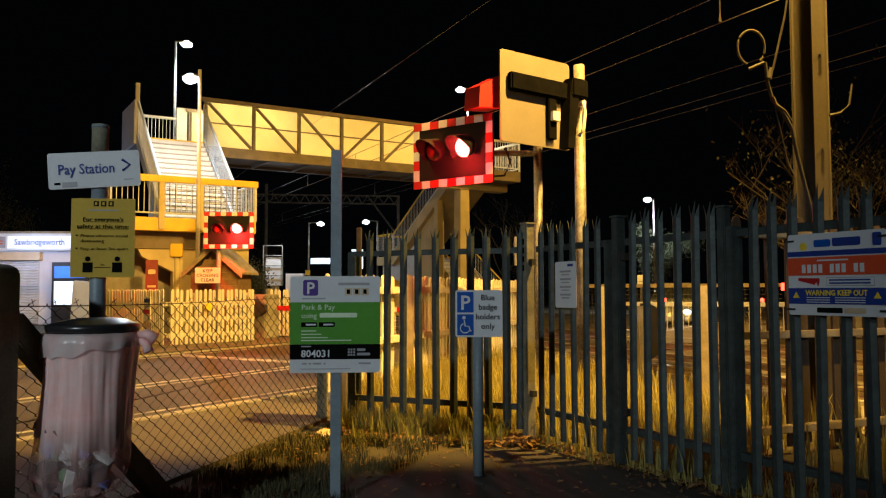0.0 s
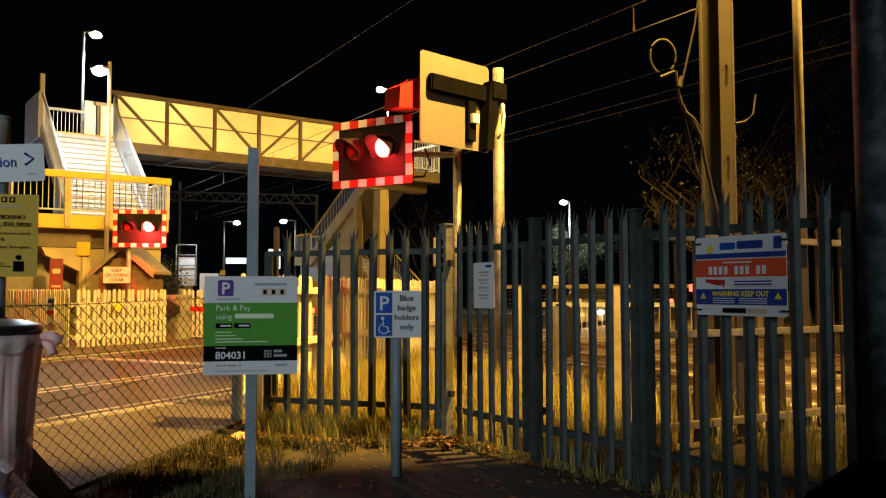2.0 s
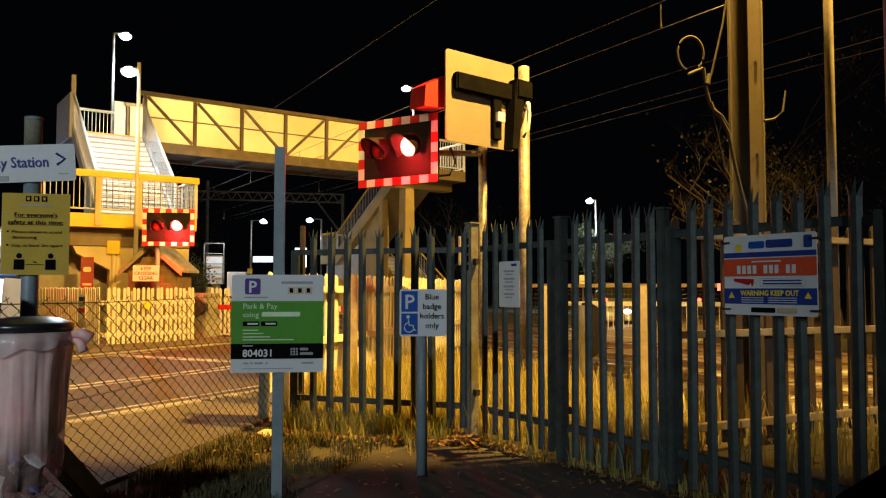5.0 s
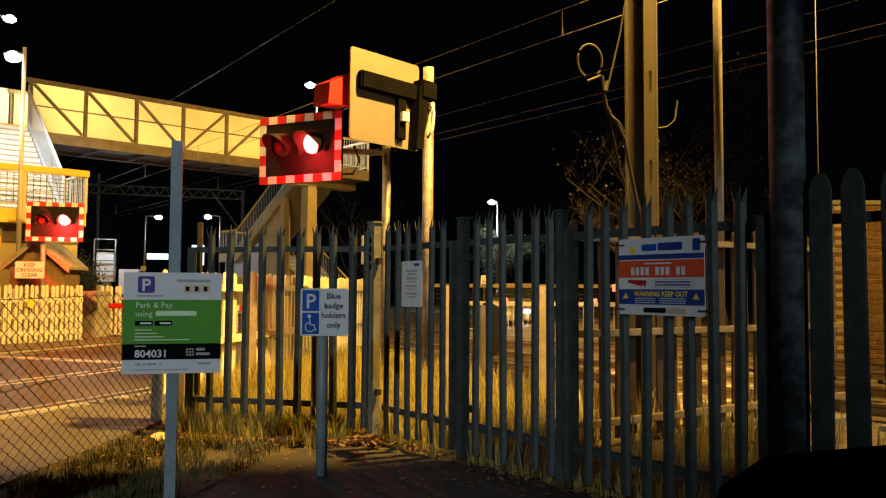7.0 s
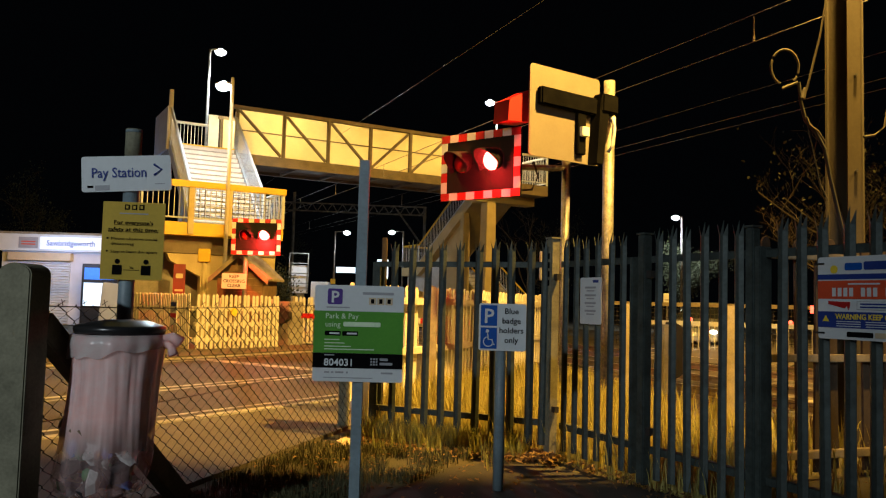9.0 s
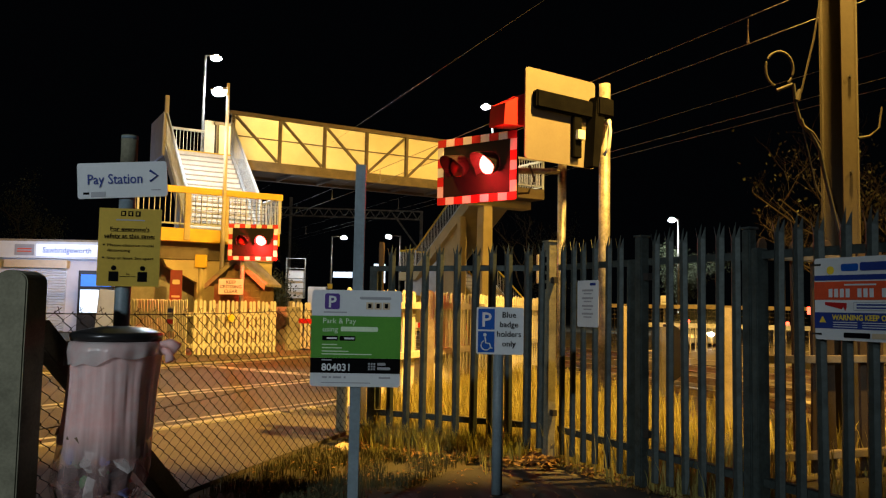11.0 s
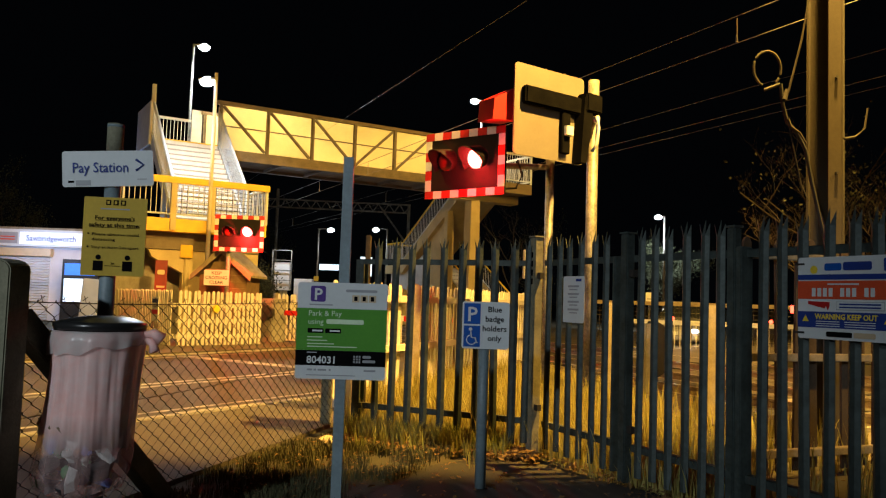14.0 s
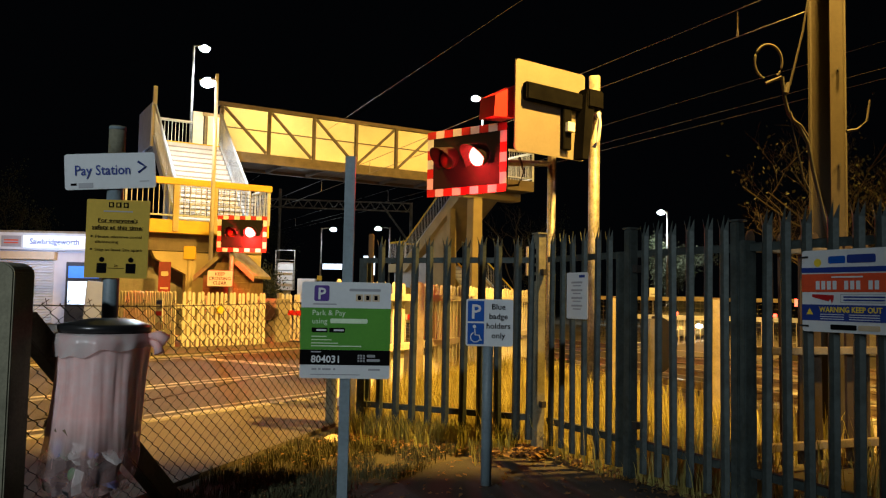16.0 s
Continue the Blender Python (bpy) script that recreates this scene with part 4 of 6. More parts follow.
bm = bmesh.new()
lid = ring_loft(bm, [(0, 0, 1.035, 0.232, 0, 0), (0, 0, 1.055, 0.243, 0, 0), (0, 0, 1.075, 0.243, 0, 0), (0, 0, 1.082, 0.222, 0, 0), (0.02, 0, 1.100, 0.15, 0, 0), (0.02, 0, 1.108, 0.10, 0, 0)])
bm.faces.new(lid[-1])
bm.faces.new(lid[0][::-1])
part("lid", bm, LIDBLACK, holder, "glossy black plastic lid", smooth=True)
bm = bmesh.new()
ring_loft(bm, [(0, 0, 1.005, 0.226, 0, 0), (0, 0, 1.034, 0.226, 0, 0)])
part("hoop", bm, DARKSTEEL, holder)
bm = bmesh.new()
tube(bm, [(-0.05, 0.30, 1.02), (-0.05, 0.19, 1.02)], 0.02, 8)
part("bracket", bm, DARKSTEEL, holder)
bm = bmesh.new()
rings = [(0.0, 0, 1.03, 0.240, 0.003, 0), (0.0, 0, 1.00, 0.244, 0.003, 0.3), (-0.002, 0, 0.93, 0.236, 0.004, 0.5), (-0.008, 0, 0.83, 0.230, 0.004, 0.7), (-0.018, 0, 0.70, 0.232, 0.004, 0.8), (-0.03, 0, 0.55, 0.238, 0.005, 0.9), (-0.042, 0, 0.42, 0.248, 0.008, 1.1), (-0.055, 0, 0.34, 0.245, 0.011, 1.4), (-0.058, 0, 0.27, 0.215, 0.015, 1.8), (-0.055, 0, 0.235, 0.15, 0.014, 2.2), (-0.055, 0, 0.22, 0.05, 0.004, 2.5)]
fine_rings = []
for a, b in zip(rings, rings[1:]):
    fine_rings += [tuple(p + (q - p) * k / 4 for p, q in zip(a, b)) for k in range(4)]
last = ring_loft(bm, fine_rings + [rings[-1]], 192)
for v in bm.verts:
    a = math.atan2(v.co.y, v.co.x)
    crease = noise.noise(Vector((7 * math.cos(a), 7 * math.sin(a), v.co.z * 1.6))) + 0.6 * noise.noise(Vector((19 * math.cos(a), 19 * math.sin(a), v.co.z * 3 + 5)))
    k = 0.005 * crease * min(1.0, (1.04 - v.co.z) * 5)
    v.co.x += k * math.cos(a)
    v.co.y += k * math.sin(a)
bm.faces.new(last[-1])
part("bag", bm, bag_m, holder, "pink see-through bag part full of rubbish", smooth=True)
hem_m = mat("pale_bag_hem", (0.72, 0.68, 0.66), 0.3, second=(0.75, 0.5, 0.48), scale=5, fine=20, bump=0.3, alpha=0.6)
bm = bmesh.new()
hem = ring_loft(bm, [(0, 0, 1.038, 0.236, 0.003, 0.2), (0, 0, 1.035, 0.254, 0.004, 0.4), (0, 0, 0.99, 0.262, 0.008, 0.6), (0, 0, 0.945, 0.258, 0.012, 1.3)], 144)
for k, v in enumerate(hem[-1]):
    v.co.z += 0.035 * noise.noise(Vector((k * 0.11, 0, 3))) + 0.03 * math.cos(2 * math.pi * k / 144)
part("bag_hem", bm, hem_m, holder, "pale folded bag hem", smooth=True)
bm = bmesh.new()
tube(bm, [(0.212, -0.04, 1.02), (0.268, -0.06, 1.03), (0.312, -0.06, 1.00)], 0.016, 7, 0.034)
tube(bm, [(0.212, -0.04, 1.01), (0.263, -0.05, 0.98), (0.28, -0.06, 0.94)], 0.014, 7, 0.028)
part("bag_knot", bm, bag_m, holder, smooth=True)
random.seed(4)
tints = [mat("rubbish_" + n, c, 0.6, scale=14, fine=60) for n, c in (("white", (0.75, 0.75, 0.73)), ("green", (0.10, 0.30, 0.13)), ("blue", (0.08, 0.14, 0.40)), ("brown", (0.22, 0.14, 0.08)), ("black", (0.02, 0.02, 0.025)))]
for i in range(130):
    bm = bmesh.new()
    bmesh.ops.create_icosphere(bm, subdivisions=1, radius=random.uniform(0.022, 0.06))
    for v in bm.verts:
        v.co *= 1 + 0.9 * noise.noise(v.co * 34 + Vector((i, 0, 0)))
        v.co.z *= 0.35
    a, r = random.uniform(0, 6.28), 0.185 * math.sqrt(random.uniform(0.15, 1))
    part("rubbish", bm, random.choice((tints[0], tints[0], tints[1], tints[2], tints[3], tints[4], tints[4], tints[4])), holder, at=pose(-0.05 + r * math.cos(a), r * math.sin(a), random.uniform(0.28, 0.62), random.uniform(0, 90), random.uniform(0, 90), 0))

# ---- crossing signals ----


def wigwag(x, y, z, w, h, turn, pole, lit, label, glow=75):
    t = thing("crossing_signal", pose(x, y, 0, 0, 0, turn), label, "crossing signal", "level crossing signals")
    bm = bmesh.new()
    prism(bm, rounded(-w / 2, w / 2, z - h / 2, z + h / 2, 0.06), 0, 0.03)
    part("backboard", bm, SIGNALBLACK, t)
    n, m_, e = 9, 7, 0.10
    for i in range(n):
        x0, x1 = -w / 2 + w * i / n, -w / 2 + w * (i + 1) / n
        for z0 in (z - h / 2, z + h / 2 - e):
            bm = bmesh.new()
            box(bm, x0 + 0.003, x1 - 0.003, -0.006, -0.001, z0 + 0.002, z0 + e - 0.002)
            part("border_block", bm, RED if i % 2 == 0 else WHITE, t)
    for j in range(1, m_ - 1):
        z0, z1 = z - h / 2 + h * j / m_, z - h / 2 + h * (j + 1) / m_
        if j == 1:
            z0 = z - h / 2 + e
        if j == m_ - 2:
            z1 = z + h / 2 - e
        for x0 in (-w / 2, w / 2 - e):
            bm = bmesh.new()
            box(bm, x0 + 0.002, x0 + e - 0.002, -0.006, -0.001, z0 + 0.002, z1 - 0.002)
            part("border_block", bm, WHITE if j % 2 == 1 else RED, t)
    zz = z + 0.06 * h
    for k, xx in enumerate((-0.21 * w, 0.17 * w)):
        bm = bmesh.new()
        seg, r, dep = 20, 0.155, 0.34
        outer, inner = [], []
        for rr, store in ((r, outer), (r - 0.008, inner)):
            for yy, cut in ((-0.004, 360), (-dep, 220)):
                ring = []
                for q in range(seg + 1):
                    a = radians(90 - 130 + 260 * q / seg)
                    ring.append(bm.verts.new((xx + rr * math.cos(a), yy * (0.35 + 0.65 * max(0, math.sin(a))) if yy < -0.1 else yy, zz + rr * math.sin(a) - (0.06 if yy < -0.1 else 0))))
                store.append(ring)
        for q in range(seg):
            bm.faces.new((outer[0][q], outer[0][q + 1], outer[1][q + 1], outer[1][q]))
            bm.faces.new((inner[0][q + 1], inner[0][q], inner[1][q], inner[1][q + 1]))
            bm.faces.new((outer[1][q], outer[1][q + 1], inner[1][q + 1], inner[1][q]))
        hood = part("hood", bm, SIGNALBLACK, t, smooth=True)
        bm = bmesh.new()
        bmesh.ops.create_uvsphere(bm, u_segments=20, v_segments=10, radius=1, matrix=Matrix.Translation((xx, -0.02, zz)) @ Matrix.Diagonal((0.135, 0.055, 0.135, 1)))
        part("lens", bm, LAMPRED if k == lit else REDGLASS, hood, smooth=True)
        if k == lit:
            p = t.matrix_world @ Vector((xx + 0.02, -0.26, zz - 0.20))
            lamp("signal_glow", p, glow, (1.0, 0.03, 0.025), 0.04)
    bm = bmesh.new()
    box(bm, -0.06, 0.16, 0.031, 0.12, z - 0.22, z + 0.22)
    part("lamp_housing", bm, BLACK, t, bevel=0.01)
    if pole:
        px, r, top = pole
        bm = bmesh.new()
        tube(bm, [(px, 0.17, 0), (px, 0.17, top)], r, 12)
        tube(bm, [(px, 0.17, 0), (px, 0.17, 0.9)], r * 1.25, 12)
        part("pole", bm, POLE, t, smooth=True)
        bm = bmesh.new()
        box(bm, min(px, 0.1) - 0.05, max(px, 0.1) + 0.05, 0.121, 0.17, z - 0.03, z + 0.03)
        part("arm", bm, POLE, t)
    return t


wigwag(0.115, 10.05, 2.98, 1.24, 0.86, -37, None, 1, "red and white bordered level crossing signal with one red lamp lit")
w2 = wigwag(-5.40, 20.15, 2.77, 1.24, 0.92, 4, (-0.28, 0.06, 3.0), 1, "level crossing signal with red lamp lit above a keep clear plate", 420)
bm = bmesh.new()
prism(bm, rounded(-0.57, 0.05, 1.44, 1.83, 0.02), -0.01, 0.0)
kc = part("plate", bm, WHITE, w2, "white plate lettered in black", at=pose(-0.27, 0.08, 0))
for i, s in enumerate(("KEEP", "CROSSING", "CLEAR")):
    writing(kc, s, -0.26, 1.71 - 0.115 * i, 0.115, BLACK, -0.014, "CENTER", 0.001)
# the signal that faces away, seen from its back
bk = thing("crossing_signal", pose(1.19, 9.85, 0, 0, 0, 37.5), "back of a level crossing signal board on a galvanised pole", "crossing signal", "level crossing signals")
bm = bmesh.new()
prism(bm, rounded(-0.63, 0.56, 3.02, 4.14, 0.05), 0, 0.02)
part("backboard", bm, BOARDBACK, bk)
bm = bmesh.new()
box(bm, -0.53, 0.48, -0.10, -0.001, 3.64, 3.86)
part("lamp_housing", bm, BLACK, bk, bevel=0.02)
bm = bmesh.new()
box(bm, 0.12, 0.26, -0.07, -0.001, 3.12, 3.639)
part("cable_duct", bm, BLACK, bk, bevel=0.008)
bm = bmesh.new()
box(bm, 0.14, 0.26, -0.13, -0.071, 3.34, 3.46)
part("terminal_box", bm, WHITE, bk, bevel=0.006)
bm = bmesh.new()
prism(bm, [(0.36, 3.02), (0.47, 3.02), (0.60, 3.86), (0.42, 3.86)], -0.16, -0.002)
part("side_housing", bm, BLACK, bk)
bm = bmesh.new()
box(bm, 0.43, 0.72, -0.19, -0.001, 3.68, 3.92)
part("bracket", bm, BLACK, bk, bevel=0.02)
# hood takes red paint in place of the red signal light on it
bm = bmesh.new()
prism(bm, [(-0.86, 3.42), (-0.50, 3.45), (-0.50, 3.86), (-0.84, 3.68)], 0.12, 0.40)
part("hood", bm, RED, bk, "signal hood coloured red for the red light on it")
bm = bmesh.new()
tube(bm, [(0.765, 0.02, 0), (0.765, 0.02, 4.17)], 0.072, 16)
part("pole", bm, POLE, bk, smooth=True)
for z in (3.90, 3.78):
    bm = bmesh.new()
    tube(bm, [(0.765, 0.02, z), (0.765, 0.02, z + 0.03)], 0.082, 16)
    part("band", bm, DARKSTEEL, bk)
bm = bmesh.new()
tube(bm, [(0.70, -0.08, 3.62), (0.66, -0.16, 3.63), (0.62, -0.20, 3.50), (0.60, -0.20, 3.28), (0.56, -0.16, 3.18)], 0.03, 8, 0.024)
part("cable_hose", bm, RAILPALE, bk, "pale flexible cable hose", smooth=True)
lamp("signal_glow", bk.matrix_world @ Vector((-0.75, 0.9, 3.7)), 30, (1.0, 0.03, 0.025), 0.08)
pl = thing("signal_pole", pose(1.30, 10.85, 0), "galvanised steel pole of the crossing signal", "pole")
bm = bmesh.new()
tube(bm, [(0, 0, 0), (0, 0, 3.25)], 0.058, 14)
part("shaft", bm, POLE, pl, smooth=True)
bm = bmesh.new()
tube(bm, [(0, 0, 3.1), (-0.5, -0.3, 3.05), (-1.0, -0.62, 3.0)], 0.04, 8)
part("arm", bm, POLE, pl)
bm = bmesh.new()
tube(bm, [(-0.48, -0.45, 3.1), (-0.42, -0.5, 2.9), (-0.5, -0.55, 2.72), (-0.66, -0.6, 2.7)], 0.016, 6)
part("cable", bm, RUBBER, pl)

# ---- overhead line ----
V = Vector((-0.45, 0.893, 0))
N = Vector((0.893, 0.45, 0))


def track_point(n, s, z):
    p = N * n + V * s
    return Vector((p.x, p.y, z))


def overhead(n, z0, z1, label):
    t = thing("overhead_line", Matrix(), label, "overhead wire", "overhead wires")
    for z in (z0, z1):
        if z:
            bm = bmesh.new()
            tube(bm, [track_point(n, s, z) for s in range(-12, 80, 4)], 0.0032 if n > 12 else 0.0065, 5)
            part("wire", bm, WIRE, t)
    if z1:
        for s in range(-10, 70, 5 if n < 10 else 14):
            bm = bmesh.new()
            tube(bm, [track_point(n, s - 1.6, z0 - 0.03), track_point(n, s - 1.6, z1 + 0.01)], 0.009, 4)
            tube(bm, [track_point(n, s - 1.6, z1 + 0.01), track_point(n, s - 1.6, z1 + 0.12)], 0.022, 6, 0.01)
            part("dropper", bm, WIRE, t)


overhead(8.75, 5.50, 5.10, "contact and carrier wires over the nearer track")
overhead(12.2, 5.63, 5.18, "contact and carrier wires over the farther track")
overhead(12.9, 5.22, 0, "thin wire beside the farther contact wire")
feeder = thing("overhead_line", Matrix(), "single feeder wire high over the railway", "overhead wire", "overhead wires")
bm = bmesh.new()
tube(bm, [(6.00, 4.75, 7.0), (-24.24, 70.09, 7.0)], 0.0032, 5)
part("wire", bm, WIRE, feeder)

mast = thing("overhead_line_mast", pose(3.555, 7.65, 0, 0, 0, -8), "tall steel overhead line mast lit by a street lamp", "mast")
bm = bmesh.new()
prism(bm, [(-0.17, -0.17), (0.17, -0.17), (0.17, -0.15), (0.012, -0.15), (0.012, 0.15), (0.17, 0.15), (0.17, 0.17), (-0.17, 0.17), (-0.17, 0.15), (-0.012, 0.15), (-0.012, -0.15), (-0.17, -0.15)], 0, 9.5, pose(0, 0, 9.5, -90, 0, 0))
part("column", bm, MASTSTEEL, mast, at=pose(0, 0, 0, 0, 0, 68) @ Matrix.Diagonal((0.9, 0.9, 1, 1)))
bm = bmesh.new()
box(bm, -0.065, 0.065, -0.012, 0.012, 0, 9.5)
part("face_strip", bm, MASTSTEEL, mast, at=pose(0.03, -0.185, 0))
for z in (2.55, 3.45, 4.4):
    bm = bmesh.new()
    tube(bm, [(0.035, -0.20, z), (0.035, -0.225, z)], 0.014, 8)
    part("bolt", bm, DARKSTEEL, mast)
cb = thing("hanging_cable", Matrix(), "slack insulated cable looped beside the mast", "cable")


def at_mast(x, z, y=7.30):
    """A point in the plane of the cable: picture-like x and height."""
    return (x, y, z)


bm = bmesh.new()
tube(bm, [at_mast(2.855 + 0.125 * math.cos(radians(a)), 3.47 + 0.165 * math.sin(radians(a))) for a in range(250, -60, -15)], 0.012, 7)
part("loop", bm, CABLE, cb)
bm = bmesh.new()
tube(bm, [at_mast(2.83, 3.27), at_mast(2.97, 3.33)], 0.016, 7)
part("clamp_bar", bm, CABLE, cb)
bm = bmesh.new()
tube(bm, [at_mast(2.98, 3.33), at_mast(3.00, 3.14), at_mast(3.04, 2.98), at_mast(3.14, 2.86), at_mast(3.21, 2.72), at_mast(3.26, 2.45), at_mast(3.34, 2.1), at_mast(3.42, 1.75), at_mast(3.46, 1.2), at_mast(3.46, 0.0)], 0.018, 8)
part("down_cable", bm, RUBBER, cb)
bm = bmesh.new()
tube(bm, [at_mast(3.035, 3.0, 7.27), at_mast(3.06, 2.93, 7.27), at_mast(3.14, 2.875, 7.27), at_mast(3.20, 2.78, 7.27)], 0.016, 7, 0.008)
tube(bm, [at_mast(3.00, 3.16), at_mast(3.05, 3.26), at_mast(3.17, 3.75), at_mast(3.28, 4.4)], 0.012, 6, 0.008)
tube(bm, [at_mast(3.01, 3.18), at_mast(3.04, 3.28)], 0.030, 8, 0.018)
tube(bm, [at_mast(3.05, 2.98), at_mast(3.17, 2.4), at_mast(3.24, 2.25)], 0.006, 5)
part("tail", bm, CABLE, cb)
bm = bmesh.new()
tube(bm, [at_mast(3.66, 2.88, 7.5), at_mast(3.76, 2.90, 7.5), at_mast(3.85, 2.98, 7.5), at_mast(3.88, 3.18, 7.5)], 0.016, 6, 0.008)
part("stub_arm", bm, CABLE, mast).matrix_parent_inverse = mast.matrix_world.inverted()

street = thing("street_lamp", pose(4.13, 7.15, 0), "slim galvanised street lamp column lit yellow", "street lamp")
bm = bmesh.new()
tube(bm, [(0, 0, 0), (0, 0, 8.1)], 0.043, 12, 0.04)
part("column", bm, LITGALV, street, smooth=True)
bm = bmesh.new()
tube(bm, [(0, 0, 8.05), (-0.1, -0.1, 8.2), (-0.38, -0.5, 8.25)], 0.03, 8)
part("arm", bm, POLE, street)
bm = bmesh.new()
box(bm, -0.25, 0.25, -0.12, 0.12, 8.22, 8.32)
part("lantern", bm, POLE, street, bevel=0.03, at=pose(-0.52, -0.74, 0, 0, 0, 57))

gan = thing("line_gantry", Matrix(), "lattice steel overhead line gantry down the railway", "gantry")
for z in (8.55, 7.95):
    bm = bmesh.new()
    tube(bm, [(-16, 61, z + 0.1), (-3.2, 59, z - 0.35)], 0.06, 5)
    part("chord", bm, POLE, gan)
bm = bmesh.new()
for i in range(16):
    x = -16 + 0.8 * i
    k = 0.45 * i / 16
    tube(bm, [(x, 61 - i / 8, 8.65 - k), (x + 0.4, 61 - i / 8, 8.05 - k)], 0.035, 4)
    tube(bm, [(x + 0.4, 61 - i / 8, 8.05 - k), (x + 0.8, 61 - i / 8, 8.65 - k)], 0.035, 4)
part("lattice", bm, POLE, gan)["kind"] = "stuff"
for x, y in ((-3.3, 59), (-13.5, 61)):
    bm = bmesh.new()
    tube(bm, [(x, y, 0), (x, y, 9.4 if x < -5 else 8.2)], 0.12, 6)
    part("leg", bm, POLE, gan)
bm = bmesh.new()
tube(bm, [(-5.4, 59.2, 8.0), (-3.3, 59, 5.2)], 0.07, 5)
part("brace", bm, POLE, gan)

# ---- railway ----
tr = sheet("track_bed", [tuple((N * n_ + V * s)[:2]) for n_, s in ((6.4, -14), (6.4, 4.8), (6.4, 90), (15, 90), (15, -14))], -0.018, BALLAST, "stone ballast of the railway track", "track bed", 0.05)
rw = thing("railway_track", Matrix(), "two railway tracks on sleepers beside the crossing", "railway track")
sl_bm = bmesh.new()
box(sl_bm, -1.25, 1.25, -0.12, 0.12, -0.05, 0.03)
SLEEPER = mesh_of("sleeper", sl_bm, CONCRETE)
for nc in (8.83, 12.2):
    for e in (-0.72, 0.72):
        bm = bmesh.new()
        pts = [(-0.035, 0.155), (0.035, 0.155), (0.035, 0.125), (0.012, 0.11), (0.012, 0.045), (0.065, 0.035), (-0.065, 0.035), (-0.012, 0.045), (-0.012, 0.11), (-0.035, 0.125)]
        ang = math.degrees(math.atan2(-V.x, V.y))
        o = track_point(nc + e, -14, 0)
        prism(bm, pts, 0, 100, Matrix.Translation(o) @ pose(0, 0, 0, 0, 0, ang))
        part("rail", bm, RAILSTEEL, rw)
    s = -13.0
    while s < 8:
        q = track_point(nc, s, 0)
        piece("sleeper", SLEEPER, rw, pose(q.x, q.y, 0, 0, 0, math.degrees(math.atan2(N.y, N.x))))
        s += 0.65

sheet("crossing_footway", [on_road(-3.6, 10.2), on_road(-3.6, 24), on_road(-0.15, 24), on_road(-0.15, 10.2)], 0.15, PAVING, "asphalt footway panels across the railway tracks", "pavement", 0.2)
for u in (-0.55, -2.9):
    sheet("footway_line", [on_road(u, 10.4), on_road(u, 23.8), on_road(u + 0.1, 23.8), on_road(u + 0.1, 10.4)], 0.154, PAINT_LINE, "worn white line along the crossing footway", "road marking", 0.003)

# ---- picket fences ----


def picket_mesh(w, h, material, name="picket"):
    bm = bmesh.new()
    prism(bm, [(-w / 2, 0.03), (w / 2, 0.03), (w / 2, h - w * 0.55), (w * 0.28, h - w * 0.12), (0, h), (-w * 0.28, h - w * 0.12), (-w / 2, h - w * 0.55)], -0.011, 0.011)
    return mesh_of(name, bm, material)


# brown fence pickets use darker timber for the shade behind their lamplit rails
PICKET, PICKET_SHADED = picket_mesh(0.072, 1.28, WHITEWOOD), picket_mesh(0.075, 1.80, BROWNPOST)
PICKET_TALL = picket_mesh(0.09, 1.43, WHITEWOOD)


def picket_fence(p0, p1, mesh, gap, rails, material, label, face=-1, posts=(), skip=(), deep=0.045):
    d = Vector((p1[0] - p0[0], p1[1] - p0[1], 0))
    t = thing("picket_fence", pose(p0[0], p0[1], 0, 0, 0, math.degrees(math.atan2(d.y, d.x))), label, "fence")
    for i in range(int(d.length / gap)):
        if i not in skip:
            piece("picket", mesh, t, pose(gap * (i + 0.5), face * 0.052, 0.012 * math.sin(i * 1.9), 0, 0.8 * math.sin(i * 2.7), 0))
    for z in rails:
        bm = bmesh.new()
        box(bm, 0, d.length, -0.04, 0.04, z - deep, z + deep)
        part("rail", bm, material, t, bevel=0.006)
    for s, h in posts:
        bm = bmesh.new()
        box(bm, s - 0.06, s + 0.06, 0.041, 0.16, 0, h)
        part("post", bm, material, t, bevel=0.008)
    return t


picket_fence((-8.9, 21.3), (-6.14, 17.85), PICKET, 0.125, (0.25, 0.95), WHITEWOOD, "white picket fence returning towards the station", posts=((0.1, 1.2), (2.2, 1.2)))
picket_fence((-6.10, 17.83), (-4.60, 19.50), PICKET, 0.118, (0.25, 0.60, 0.95), WHITEWOOD, "white picket fence with pointed pales by the crossing", posts=((0.7, 1.2), (2.1, 1.2)))
picket_fence((-1.25, 8.75), (-0.56, 10.45), PICKET_TALL, 0.135, (0.10, 0.62, 1.24), WHITEWOOD, "white picket fence behind the palisade", face=1, skip=(3, 9))
picket_fence((-0.42, 10.8), (1.55, 15.9), PICKET_TALL, 0.14, (0.62, 1.24), WHITEWOOD, "white picket fence running on to the crossing", face=1)
picket_fence((-4.7, 21.6), (-3.4, 22.6), PICKET, 0.12, (0.3, 0.95), TIMBER, "weathered picket fence behind the barrier", posts=((0.05, 1.3),))
wooden_post(-0.49, 10.62, 0.17, 1.45, "stout timber gate post in the white fence", TIMBER, 10, True)
wooden_post(2.85, 8.80, 0.14, 1.28, "square timber post lit yellow behind the fence", TIMBER, 5)
wooden_post(1.92, 9.72, 0.13, 1.28, "square timber post lit yellow behind the gate", TIMBER, 5)
